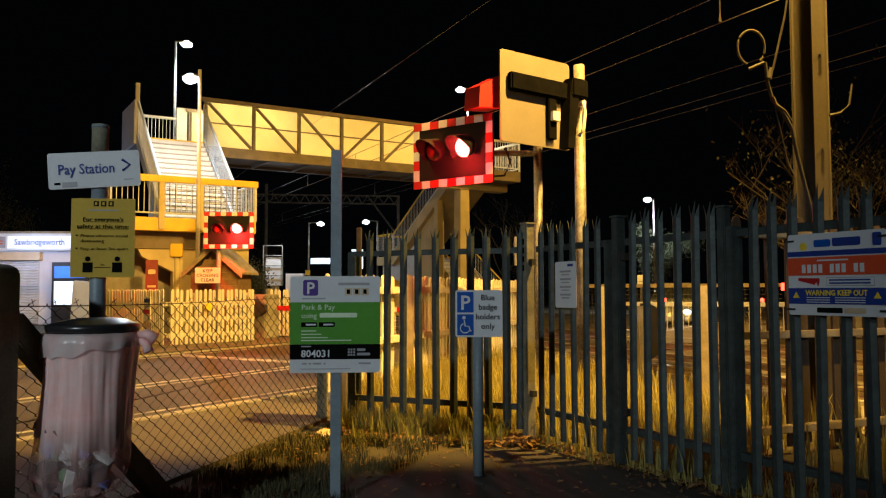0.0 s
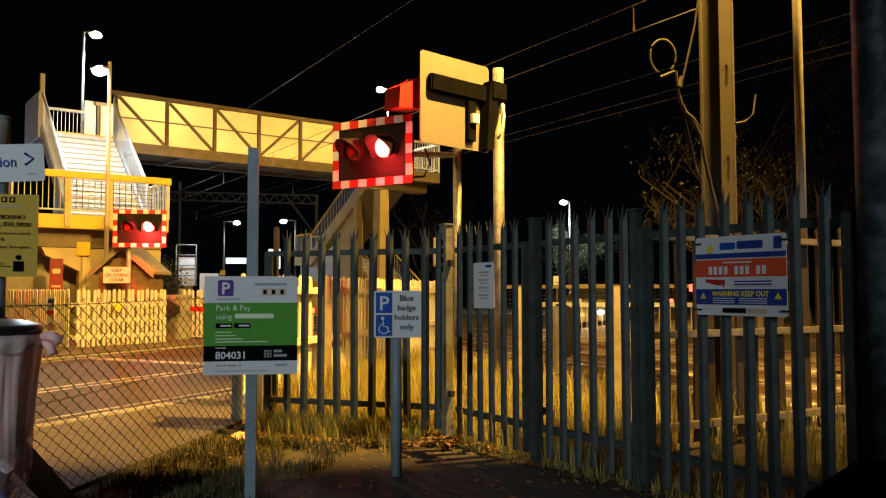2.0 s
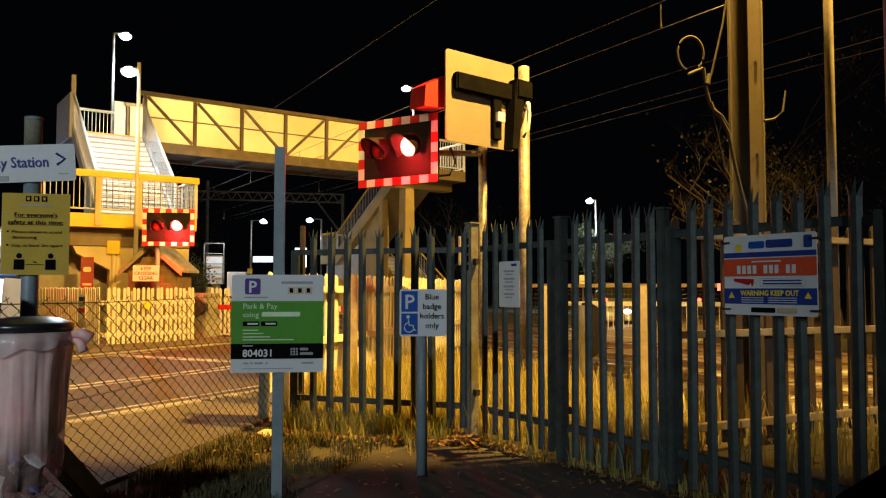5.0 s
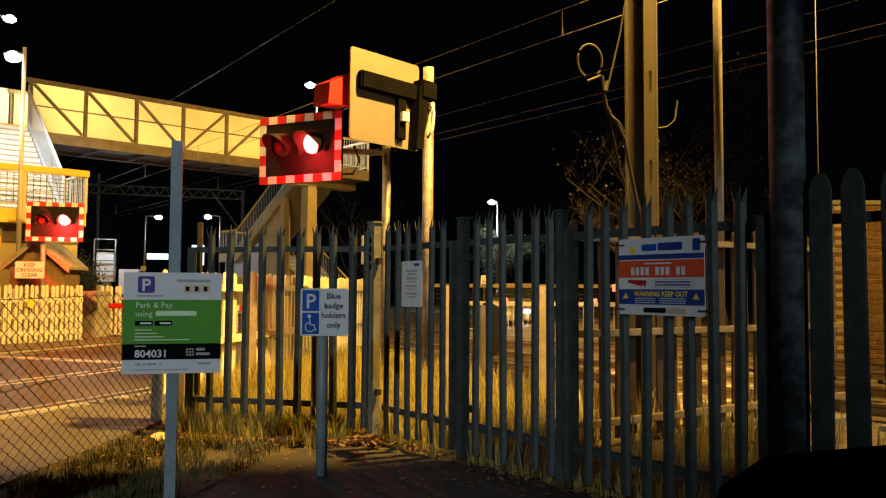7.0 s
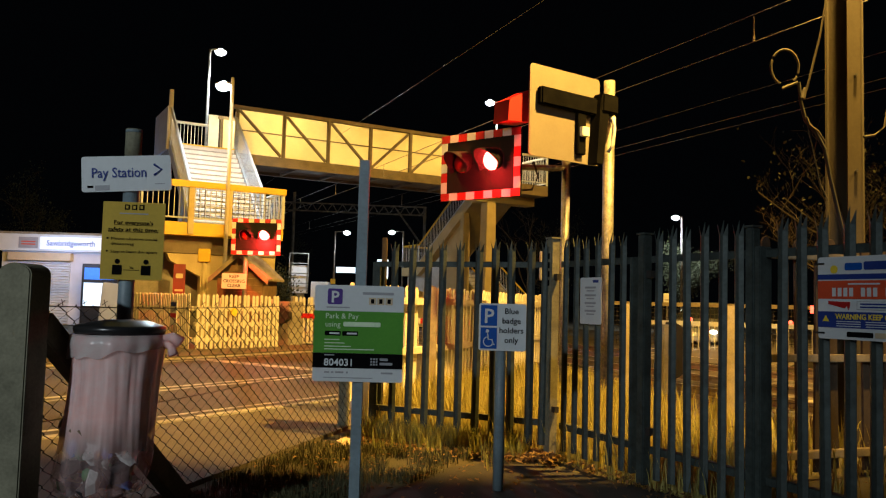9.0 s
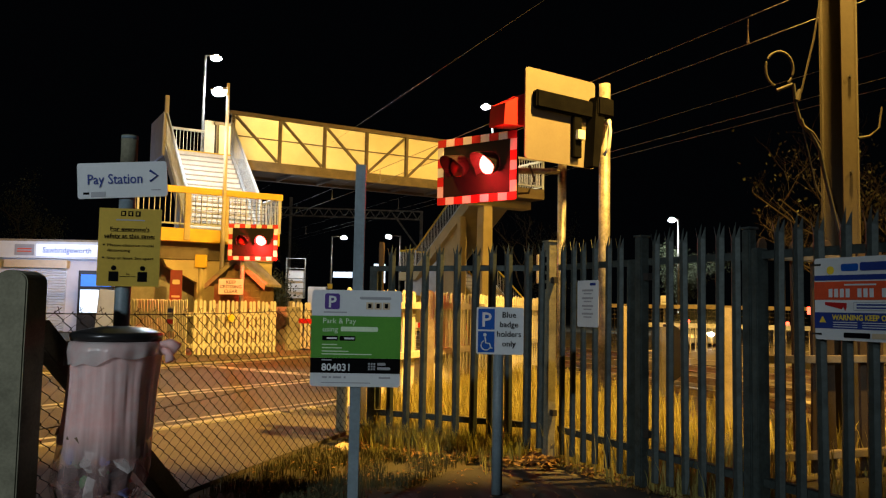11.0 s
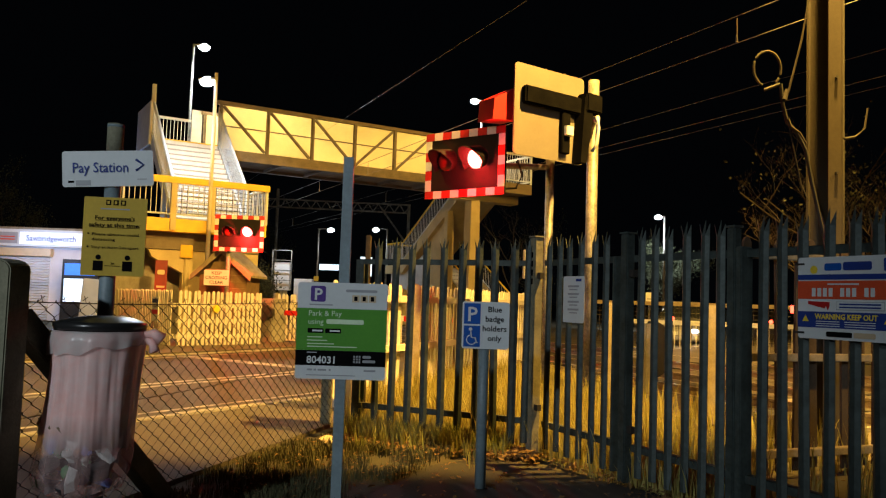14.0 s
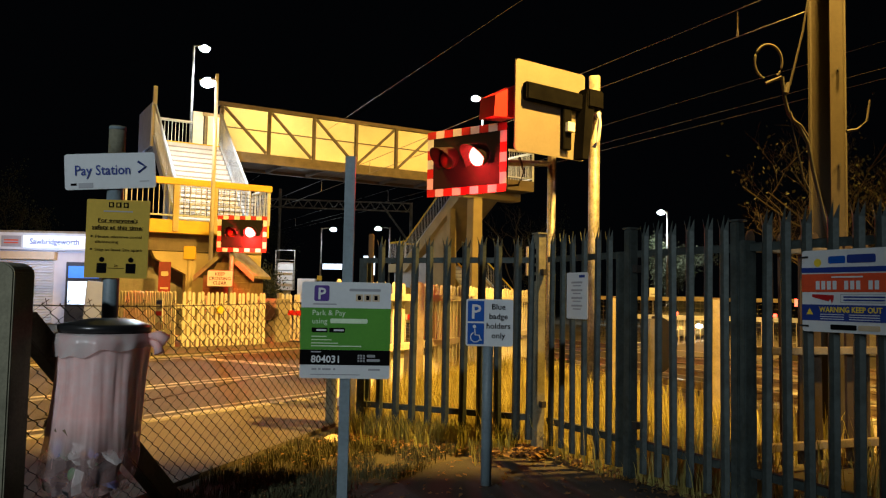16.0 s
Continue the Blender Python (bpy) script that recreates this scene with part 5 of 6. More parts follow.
tf = picket_fence((2.18, 6.02), (5.7, 7.42), PICKET_SHADED, 0.165, (0.17, 0.89, 1.66), TIMBER, "brown timber fence with three rails behind the palisade", face=1, posts=((1.2, 1.8), (2.9, 1.8)), deep=0.028)
gx, gy = along(1.0)
lk = thing("gate_lock", pose(gx, gy, 0, 0, 0, -62.5), "black lock box on the palisade gate", "lock")
bm = bmesh.new()
box(bm, -0.05, 0.05, 0.05, 0.13, 1.08, 1.22)
part("case", bm, BLACK, lk, bevel=0.008)
bm = bmesh.new()
box(bm, -0.02, 0.02, 0.05, 0.12, 1.00, 1.079)
part("hasp", bm, BLACK, lk)

# ---- barriers, cars and the far side of the crossing ----


def barrier(p0, p1, z, label):
    d = Vector((p1[0] - p0[0], p1[1] - p0[1], 0))
    t = thing("crossing_barrier", pose(p0[0], p0[1], 0, 0, 0, math.degrees(math.atan2(d.y, d.x))), label, "barrier", "crossing barriers")
    n = int(d.length / 0.6)
    for i in range(n):
        bm = bmesh.new()
        box(bm, d.length * i / n, d.length * (i + 1) / n - 0.002, -0.03, 0.03, z - 0.06, z + 0.06)
        part("arm_section", bm, RED if i % 2 == 0 and p0[0] < 5 else WHITE, t)
    bm = bmesh.new()
    for i in range(int(d.length / 0.14)):
        tube(bm, [(0.1 + 0.14 * i, 0, 0.1), (0.1 + 0.14 * i, 0, z - 0.061)], 0.012, 4)
    tube(bm, [(0.05, 0, 0.12), (d.length, 0, 0.12)], 0.015, 4)
    part("skirt", bm, WHITEWOOD, t)["kind"] = "stuff"
    bm = bmesh.new()
    box(bm, -0.75, -0.2, -0.25, 0.25, 0, 1.15)
    part("machine", bm, CONCRETE, t, bevel=0.02)
    bm = bmesh.new()
    prism(bm, [(-0.9 + 0.42 * math.cos(radians(a)), z + 0.42 * math.sin(radians(a))) for a in range(100, 281, 15)] + [(-0.1, z - 0.08), (-0.1, z + 0.08)], -0.36, -0.26)
    part("counterweight", bm, DARKSTEEL, t)
    for s in (0.3, 0.7):
        bm = bmesh.new()
        bmesh.ops.create_uvsphere(bm, u_segments=10, v_segments=6, radius=0.055, matrix=Matrix.Translation((d.length * s, -0.05, z + 0.11)))
        part("red_lamp", bm, REDLIT, t, smooth=True)
    return t


barrier((-4.2, 20.4), (1.6, 16.5), 0.80, "lowered red and white level crossing barrier")
barrier((10.2, 20.6), (4.3, 22.6), 0.84, "lowered white level crossing barrier beyond the tracks")
cw = thing("barrier_counterweight", pose(3.03, 11.9, 0, 0, 0, 30), "dark curved barrier counterweight behind the fence", "counterweight")
bm = bmesh.new()
prism(bm, [(0.42 * math.cos(radians(a)) - 0.12, 0.62 + 0.42 * math.sin(radians(a))) for a in range(-95, 96, 12)], -0.08, 0.08)
part("weight", bm, DARKSTEEL, cw, bevel=0.01)
bm = bmesh.new()
box(bm, -0.24, -0.12, -0.07, 0.07, 0, 1.0)
part("stand", bm, CONCRETE, cw)
mf = thing("mesh_fence", pose(4.6, 26.2, 0, 0, 0, -16), "brown mesh panel fence beyond the crossing", "fence")
bm = bmesh.new()
box(bm, 0, 6, -0.04, 0.04, 1.30, 1.42)
part("top_rail", bm, TIMBER, mf)
bm = bmesh.new()
for i in range(46):
    tube(bm, [(0.13 * i, 0, 0.05), (0.13 * i, 0, 1.3)], 0.01, 4)
for i in range(9):
    tube(bm, [(0, 0, 0.1 + 0.14 * i), (6, 0, 0.1 + 0.14 * i)], 0.01, 4)
part("mesh", bm, DARKSTEEL, mf)["kind"] = "stuff"


def car(x, y, turn, paint, label, lights=0.0, tall=1.0):
    """A hatchback whose nose points along local -y."""
    t = thing("car", pose(x, y, 0, 0, 0, turn) @ Matrix.Diagonal((1, 1, tall, 1)), label, "car")
    prof = [(-2.0, 0.30, 0.62), (-1.95, 0.52, 0.74), (-1.6, 0.72, 0.84), (-0.95, 0.86, 0.87), (-0.6, 0.93, 0.88), (0.2, 0.96, 0.89), (1.2, 0.97, 0.88), (1.85, 0.90, 0.84), (2.0, 0.60, 0.74)]
    bm = bmesh.new()
    rings = []
    for yy, top, half in prof:
        r = [(-half, 0.22), (-half - 0.02, 0.5 * top), (-half + 0.03, top - 0.09), (-half + 0.16, top - 0.015), (0, top + 0.03), (half - 0.16, top - 0.015), (half - 0.03, top - 0.09), (half + 0.02, 0.5 * top), (half, 0.22)]
        rings.append([bm.verts.new((a, yy, z)) for a, z in r])
    for a, b in zip(rings, rings[1:]):
        for k in range(len(a)):
            bm.faces.new((a[k], a[(k + 1) % len(a)], b[(k + 1) % len(a)], b[k]))
    bm.faces.new(rings[0])
    bm.faces.new(rings[-1][::-1])
    bmesh.ops.subdivide_edges(bm, edges=bm.edges[:], cuts=2, use_grid_fill=True, smooth=1.0)
    body = part("body", bm, paint, t, smooth=True)
    bm = bmesh.new()
    low = [(-0.78, -0.75, 0.90), (0.78, -0.75, 0.90), (0.78, 1.75, 0.94), (-0.78, 1.75, 0.94)]
    top = [(-0.58, 0.05, 1.42), (0.58, 0.05, 1.42), (0.58, 1.35, 1.43), (-0.58, 1.35, 1.43)]
    a, b = [bm.verts.new(p) for p in low], [bm.verts.new(p) for p in top]
    for k in range(4):
        bm.faces.new((a[k], a[(k + 1) % 4], b[(k + 1) % 4], b[k]))
    bm.faces.new(b)
    part("cabin_glass", bm, GLASS, t, bevel=0.04)
    bm = bmesh.new()
    box(bm, -0.60, 0.60, 0.02, 1.38, 1.425, 1.465)
    part("roof", bm, paint, t, bevel=0.015)
    for sx in (-1, 1):
        for yy in (-1.25, 1.25):
            bm = bmesh.new()
            prism(bm, [(yy + 0.31 * math.cos(2 * math.pi * k / 24), 0.31 + 0.31 * math.sin(2 * math.pi * k / 24)) for k in range(24)], sx * 0.70, sx * 0.905, pose(0, 0, 0, 0, 0, 90) @ Matrix.Diagonal((1, -1, 1, 1)))
            wheel = part("wheel", bm, RUBBER, t)
            bm = bmesh.new()
            prism(bm, [(yy + 0.2 * math.cos(2 * math.pi * k / 20), 0.31 + 0.2 * math.sin(2 * math.pi * k / 20)) for k in range(20)], sx * 0.906, sx * 0.915, pose(0, 0, 0, 0, 0, 90) @ Matrix.Diagonal((1, -1, 1, 1)))
            part("rim", bm, POLE, wheel)
        bm = bmesh.new()
        bmesh.ops.create_uvsphere(bm, u_segments=14, v_segments=8, radius=1, matrix=Matrix.Translation((sx * 0.58, -1.92, 0.50)) @ Matrix.Diagonal((0.13, 0.08, 0.065, 1)))
        part("headlight", bm, LAMPWHITE if lights else GLASS, t, smooth=True)
        bm = bmesh.new()
        box(bm, sx * 0.86 - 0.07, sx * 0.86 + 0.07, -0.62, -0.50, 0.93, 1.05)
        part("wing_mirror", bm, paint, t, bevel=0.02)
    if lights:
        lamp("headlight_glow", t.matrix_world @ Vector((0, -2.3, 0.56)), lights, COOL, 0.1, t.matrix_world @ Vector((0, -9, 0.0)), 70, 0.7)
    return t


GREYCAR = mat("silver_car_paint", (0.45, 0.47, 0.50), 0.25, 0.6, bump=0)
car(8.2, 28.2, -24, GREYCAR, "silver car waiting with headlights on beyond the barrier", 260)
car(1.74, 0.33, 172, CARBLACK, "black parked car, its bonnet near the fence", tall=1.12)

# ---- station building, hut and platform things ----
st = thing("station_building", pose(-17.9, 30.2, 0, 0, 0, 2), "white station building with shutter and name board, brightly lit", "station building")
bm = bmesh.new()
box(bm, 0, 5.2, 0, 5, 0, 2.78)
part("wall", bm, PLASTER, st)
bm = bmesh.new()
box(bm, -0.15, 5.3, -0.32, 5.1, 2.781, 3.42)
part("fascia", bm, WHITE, st)
bm = bmesh.new()
box(bm, -0.2, 5.35, -0.36, 5.1, 3.421, 3.50)
part("roof_edge", bm, TIMBER, st)
bm = bmesh.new()
box(bm, 1.60, 5.2, -0.35, -0.325, 2.86, 3.32)
nb = part("name_board", bm, GLOWSIGN, st, "white station name board with added glow")
writing(st, "Sawbridgeworth", 1.84, 2.99, 0.31, NAVY, -0.356, bold=0.004, width=1.85)
bars(st, 0.78, 1.52, 2.88, 3.30, GREYPRINT, -0.345, "rail_emblem_field")
for z, s in ((3.03, 1), (3.13, -1)):
    bars(st, 0.88, 1.42, z - 0.022, z + 0.022, ORANGERED, -0.352, "rail_emblem_bar")
bm = bmesh.new()
box(bm, 0.35, 2.75, -0.28, -0.001, 2.42, 2.72)
part("shutter_box", bm, BEIGE, st, bevel=0.01)
for i in range(24):
    bm = bmesh.new()
    z = 0.1 * i + 0.02
    prism(bm, [(-0.001, z), (-0.055, z + 0.02), (-0.055, z + 0.075), (-0.001, z + 0.097)], 0.45, 2.65, pose(0, 0, 0, 0, 0, 90) @ Matrix.Diagonal((1, -1, 1, 1)))
    part("shutter_slat", bm, SHUTTER, st)
bm = bmesh.new()
box(bm, 3.15, 4.5, -0.12, -0.001, 0.05, 2.35)
tm = part("ticket_window", bm, DARKSTEEL, st, bevel=0.01)
bm = bmesh.new()
box(bm, 3.25, 4.40, -0.14, -0.121, 0.75, 1.62)
part("lit_screen", bm, LITSCREEN, tm, "bright lit ticket screen")
bm = bmesh.new()
box(bm, 3.25, 4.40, -0.14, -0.121, 1.75, 2.2)
part("header_panel", bm, LITBLUE, tm, "lit blue header panel")
lamp("station_glow", (-15.2, 28.2, 2.7), 170, (0.42, 0.58, 1.0), 0.2)
lamp("station_glow", (-12.0, 27.0, 2.8), 130, (0.42, 0.58, 1.0), 0.2)
ap = thing("equipment_cover", pose(-11.5, 26.3, 0, 0, 0, 15), "pale grey sloping equipment cover by the station", "cover")
bm = bmesh.new()
prism(bm, [(-0.6, 0), (2.4, 0), (2.3, 0.55), (0.1, 1.55), (-0.5, 1.6)], -0.5, 0.5)
part("casing", bm, SHUTTER, ap, bevel=0.03)

hut = thing("wooden_hut", pose(-5.88, 20.6, 0, 0, 0, -6) @ Matrix.Diagonal((0.78, 1, 1, 1)), "small brown boarded hut with gabled roof", "hut")
for i in range(13):
    z = 0.02 + 0.17 * i
    half = 0.80 if z < 1.62 else max(0.06, 0.80 - (z - 1.62) * 1.35)
    bm = bmesh.new()
    prism(bm, [(-half, z), (half, z), (half - (0.0 if z < 1.6 else 0.1), z + 0.166), (-half + (0.0 if z < 1.6 else 0.1), z + 0.166)], -0.02 - 0.006 * (i % 2), 0.02)
    part("board", bm, SHED, hut)
bm = bmesh.new()
box(bm, -0.80, -0.76, 0.021, 1.0, 0, 1.72)
part("side_wall", bm, SHED, hut)
bm = bmesh.new()
box(bm, 0.76, 0.80, 0.021, 1.0, 0, 1.72)
part("side_wall", bm, SHED, hut)
for s in (-1, 1):
    bm = bmesh.new()
    prism(bm, [(0, 2.36), (s * 1.02, 1.66), (s * 1.02, 1.72), (0, 2.43)], -0.18, 1.1)
    part("roof_slope", bm, TIMBER, hut)
    bm = bmesh.new()
    prism(bm, [(0, 2.27), (s * 1.03, 1.56), (s * 1.03, 1.70), (0, 2.42)], -0.22, -0.185)
    part("barge_board", bm, TIMBER, hut)
rs = thing("red_notice", pose(-7.50, 20.62, 0, 0, 0, 20), "narrow red notice board by the pier", "notice")
bm = bmesh.new()
box(bm, -0.15, 0.15, 0, 0.04, 1.2, 2.05)
part("board", bm, DARKRED, rs, bevel=0.006)
bars(rs, -0.09, 0.09, 1.68, 1.80, BEIGE, -0.003, "print_block", 0.03)
bars(rs, -0.10, 0.10, 1.34, 1.39, BEIGE, -0.003)
bm = bmesh.new()
tube(bm, [(0, 0.06, 0), (0, 0.06, 2.0)], 0.03, 8)
part("post", bm, POLE, rs)
jb = thing("junction_box", pose(-7.1, 21.35, 0, 0, 0, 10), "yellow painted junction box on a pipe", "junction box")
bm = bmesh.new()
tube(bm, [(0, 0, 0), (0, 0, 2.2)], 0.07, 10)
part("pipe", bm, RENDERWALL, jb)
bm = bmesh.new()
box(bm, -0.15, 0.15, -0.14, 0.1, 2.15, 2.5)
part("case", bm, YELLOWPAINT, jb, bevel=0.015)
yp = thing("yellow_marker", pose(-5.45, 18.48, 0, 0, 0, 48), "small yellow marker plate on the picket fence", "marker")
bm = bmesh.new()
disc(bm, 0, 0.88, 0.10, -0.09, -0.076, 8)
part("plate", bm, SUNYELLOW, yp)
bl = thing("bulkhead_light", pose(-8.42, 20.0, 0, 0, 0, 31.7), "small bright bulkhead light at the landing end", "light")
bm = bmesh.new()
tube(bm, [(0, 0, 3.1), (0, 0, 4.2)], 0.03, 8)
part("stem", bm, POLE, bl)
bm = bmesh.new()
bmesh.ops.create_uvsphere(bm, u_segments=12, v_segments=8, radius=1, matrix=Matrix.Translation((0, -0.02, 4.22)) @ Matrix.Diagonal((0.13, 0.09, 0.06, 1)))
part("lens", bm, LAMPWHITE, bl, smooth=True)
fn = thing("fence_notice", pose(-6.75, 18.55, 0, 0, 0, -51), "white notice with red band on the picket fence", "notice")
bm = bmesh.new()
box(bm, -0.22, 0.22, -0.095, -0.075, 0.55, 1.12)
part("board", bm, WHITE, fn)
bars(fn, -0.19, 0.19, 0.72, 0.82, RED, -0.099)
bars(fn, -0.19, 0.19, 0.98, 1.07, NAVY, -0.099)
bars(fn, -0.19, 0.19, 0.87, 0.92, GREYPRINT, -0.099)

sg = thing("rail_signal_cabin", pose(-8.5, 40.5, 0), "white railway signal cage and cabinet lit coldly", "railway signal")
bm = bmesh.new()
tube(bm, [(0, 0, 0), (0, 0, 1.5)], 0.22, 8)
part("plinth", bm, CONCRETE, sg)
bm = bmesh.new()
box(bm, -0.42, 0.35, -0.3, 0.3, 1.5, 2.9)
part("cabinet", bm, PLASTER, sg, bevel=0.02)
bm = bmesh.new()
for x in (-0.5, 0.45):
    tube(bm, [(x, -0.4, 1.5), (x, -0.4, 3.5)], 0.03, 5)
for z in (2.0, 2.5, 3.0, 3.5):
    tube(bm, [(-0.5, -0.4, z), (0.45, -0.4, z)], 0.025, 5)
part("ladder_cage", bm, POLE, sg)
bm = bmesh.new()
box(bm, 0.6, 1.5, -0.3, 0.3, 0.9, 2.1)
part("side_cabinet", bm, PLASTER, sg, bevel=0.02)
lamp("cabin_glow", (-8.0, 39.2, 4.2), 300, COOL, 0.1)
ls = thing("platform_sign", pose(-7.6, 49.6, 0), "bright white platform sign on a post", "sign")
bm = bmesh.new()
box(bm, -0.6, 0.6, -0.04, 0.04, 2.9, 3.25)
part("panel", bm, LITSCREEN, ls)
bm = bmesh.new()
tube(bm, [(-0.75, 0, 0), (-0.75, 0, 3.3)], 0.05, 6)
part("post", bm, POLE, ls)
bm = bmesh.new()
box(bm, -0.92, -0.62, -0.06, -0.051, 2.2, 2.5)
part("yellow_plate", bm, SUNYELLOW, ls)
l2 = thing("platform_screen", pose(-4.95, 46, 0), "glowing white platform information screen", "screen")
bm = bmesh.new()
box(bm, -0.3, 0.35, -0.06, 0.06, 2.5, 3.6)
part("panel", bm, LITSCREEN, l2)
bm = bmesh.new()
tube(bm, [(0, 0.1, 0), (0, 0.1, 3.5)], 0.05, 6)
part("post", bm, POLE, l2)

rb = thing("relay_box", pose(2.40, 25.0, 0, 0, 0, 6), "pale equipment box on a post beyond the crossing", "equipment box")
bm = bmesh.new()
box(bm, -0.17, 0.17, -0.1, 0.1, 2.0, 2.9)
part("case", bm, SHUTTER, rb, bevel=0.015)
bm = bmesh.new()
box(bm, -0.09, 0.12, -0.106, -0.101, 2.3, 2.62)
part("door_plate", bm, BLACK, rb)
bm = bmesh.new()
tube(bm, [(0, 0, 0), (0, 0, 1.999)], 0.05, 8)
part("post", bm, POLE, rb)
sp2 = thing("slim_pole", pose(6.57, 9.0, 0), "thin pale steel pole rising beyond the fence", "pole")
bm = bmesh.new()
tube(bm, [(0, 0, 0), (0, 0, 8.0)], 0.008, 8)
part("shaft", bm, WIRE, sp2, smooth=True)

# glowing panel stands in for a distant red light; its post is added
rm = thing("red_light_panel", pose(9.12, 21.3, 0, 0, 0, -14), "small glowing red panel on an added post, for a distant red light", "marker")
bm = bmesh.new()
box(bm, -0.13, 0.13, -0.02, 0.02, 1.20, 1.40)
part("board", bm, REDLIT, rm, bevel=0.005)
bm = bmesh.new()
tube(bm, [(0, 0.04, 0), (0, 0.04, 1.30)], 0.03, 8)
part("post", bm, POLE, rm)
wn = thing("white_notice", pose(6.43, 26.0, 0, 0, 0, 0), "small white notice on a post beyond the crossing", "notice")
bm = bmesh.new()
box(bm, -0.13, 0.13, -0.02, 0.02, 1.34, 1.71)
part("board", bm, WHITE, wn, bevel=0.005)
bars(wn, -0.09, 0.09, 1.48, 1.52, GREYPRINT, -0.024)
bm = bmesh.new()
tube(bm, [(0, 0.04, 0), (0, 0.04, 1.44)], 0.03, 8)
part("post", bm, POLE, wn)

# ---- brick wall by the tracks ----
WL = pose(9.36, 12.40, 0, 0, 0, -11)
bw = tagged(new("brick_wall"), "red-brown brick wall beside the railway", "wall", kind="structure")
bw.matrix_world = WL
bm = bmesh.new()
box(bm, 0.0, 4.5, 0.012, 0.30, -0.05, 2.75)
part("wall_core", bm, MORTAR, bw)
bm = bmesh.new()
box(bm, -0.05, 4.5, -0.03, 0.33, 2.75, 2.83)
part("coping", bm, CONCRETE, bw, bevel=0.01)
bb = bmesh.new()
box(bb, 0, 0.212, 0, 0.03, 0, 0.064)
BRICK = mesh_of("brick", bb, BRICKM, bevel=0.003)
for j in range(36):
    for i in range(7):
        piece("brick", BRICK, bw, pose(0.225 * i + (0.112 if j % 2 else 0.0), 0.0 + 0.003 * math.sin(i * 7 + j * 3), 0.012 + 0.076 * j))

# ---- grass, leaves and trees ----
# verge blades get a darker colour for the shade lying on them
SHADEDVERGE = mat("shade_darkened_verge_grass", (0.085, 0.078, 0.032), 0.85, second=(0.05, 0.055, 0.02), scale=4, fine=30, bump=0)
DRYGRASS = mat("dry_grass", (0.46, 0.40, 0.12), 0.8, second=(0.24, 0.23, 0.06), scale=2.5, fine=30, bump=0)
GREENGRASS = mat("green_grass", (0.30, 0.33, 0.08), 0.8, second=(0.26, 0.20, 0.07), scale=3, fine=30, bump=0)
DEADLEAF = mat("dead_leaf", (0.30, 0.17, 0.06), 0.8, second=(0.16, 0.10, 0.04), scale=9, fine=40, bump=0)
for m_ in (DRYGRASS, GREENGRASS, DEADLEAF):
    let_through(m_, 0.35)


def side(p, a, b):
    """Positive to the left of the line from a to b."""
    return (b[0] - a[0]) * (p[1] - a[1]) - (b[1] - a[1]) * (p[0] - a[0])


def behind_palisade(p):
    return side(p, (-0.86, 7.5), (0.66, 6.83)) > 0 if p[0] < 0.70 else side(p, along(0), along(4)) > 0


def blades(name, count, region, low, high, width, material, label, seed, lean=0.5):
    rnd = random.Random(seed)
    verts, faces = [], []
    tufts = []
    while len(tufts) < count:
        p = region(rnd)
        if p:
            for _ in range(rnd.randint(4, 9)):
                tufts.append((p[0] + rnd.gauss(0, 0.035), p[1] + rnd.gauss(0, 0.035)))
    for x, y in tufts:
        h, a = rnd.uniform(low, high) * rnd.uniform(0.6, 1), rnd.uniform(0, 6.28)
        w, l = width * rnd.uniform(0.6, 1.3), rnd.uniform(0.05, lean) * h
        dx, dy, sx, sy = math.cos(a) * l, math.sin(a) * l, -math.sin(a) * w, math.cos(a) * w
        b = len(verts)
        verts += [(x - sx, y - sy, -0.03), (x + sx, y + sy, -0.03), (x + dx * 0.4 + sx * 0.8, y + dy * 0.4 + sy * 0.8, h * 0.55), (x + dx * 0.4 - sx * 0.8, y + dy * 0.4 - sy * 0.8, h * 0.55), (x + dx, y + dy, h)]
        faces += [(b, b + 1, b + 2, b + 3), (b + 3, b + 2, b + 4)]
    ob = raw(name, verts, faces, material)
    return tagged(ob, label, "grass", kind="stuff")


def region_back(r):
    p = (r.uniform(-0.95, 4.6), r.uniform(5.2, 14))
    ok = behind_palisade(p) and side(p, (-1.30, 8.6), (1.6, 16)) < -0.15 and (p[0] - 4.3) * N.x + (p[1] - 7) * N.y < 1.2 and p[0] * N.x + p[1] * N.y < 6.9
    if p[0] > 2.1 and r.random() < 0.85:
        return None
    return p if ok and noise.noise(Vector((p[0] * 1.3, p[1] * 1.3, 0))) > -0.35 else None


def region_front(r):
    s, w = r.uniform(-0.05, 1.35), r.gauss(0, 0.20)
    p = (-0.86 + s, 7.5 - 0.44 * s - abs(w) + 0.08)
    return p


def region_verge(r):
    p = (r.uniform(-2.1, 0.1), r.uniform(4.0, 7.4))
    return p if side(p, (-0.9, 4.0), (-0.05, 6.5)) > -0.05 and side(p, C0, C1) < -0.12 and noise.noise(Vector((p[0] * 3, p[1] * 3, 4))) > -0.1 else None


def region_foot(r):
    s = r.uniform(0.0, 3.4)
    p = A + U * s
    return (p.x + abs(r.gauss(0, 0.10)), p.y + 0.04 + abs(r.gauss(0, 0.08)))


blades("dry_grass", 21000, region_back, 0.10, 0.48, 0.006, DRYGRASS, "tall dry yellow grass behind the palisade", 1)
blades("rough_grass", 5200, region_front, 0.08, 0.24, 0.0045, GREENGRASS, "rough green grass at the fence foot", 2, 0.7)
blades("verge_grass", 10000, region_verge, 0.02, 0.075, 0.003, SHADEDVERGE, "thin trampled verge grass, darkened for shade", 3, 0.9)
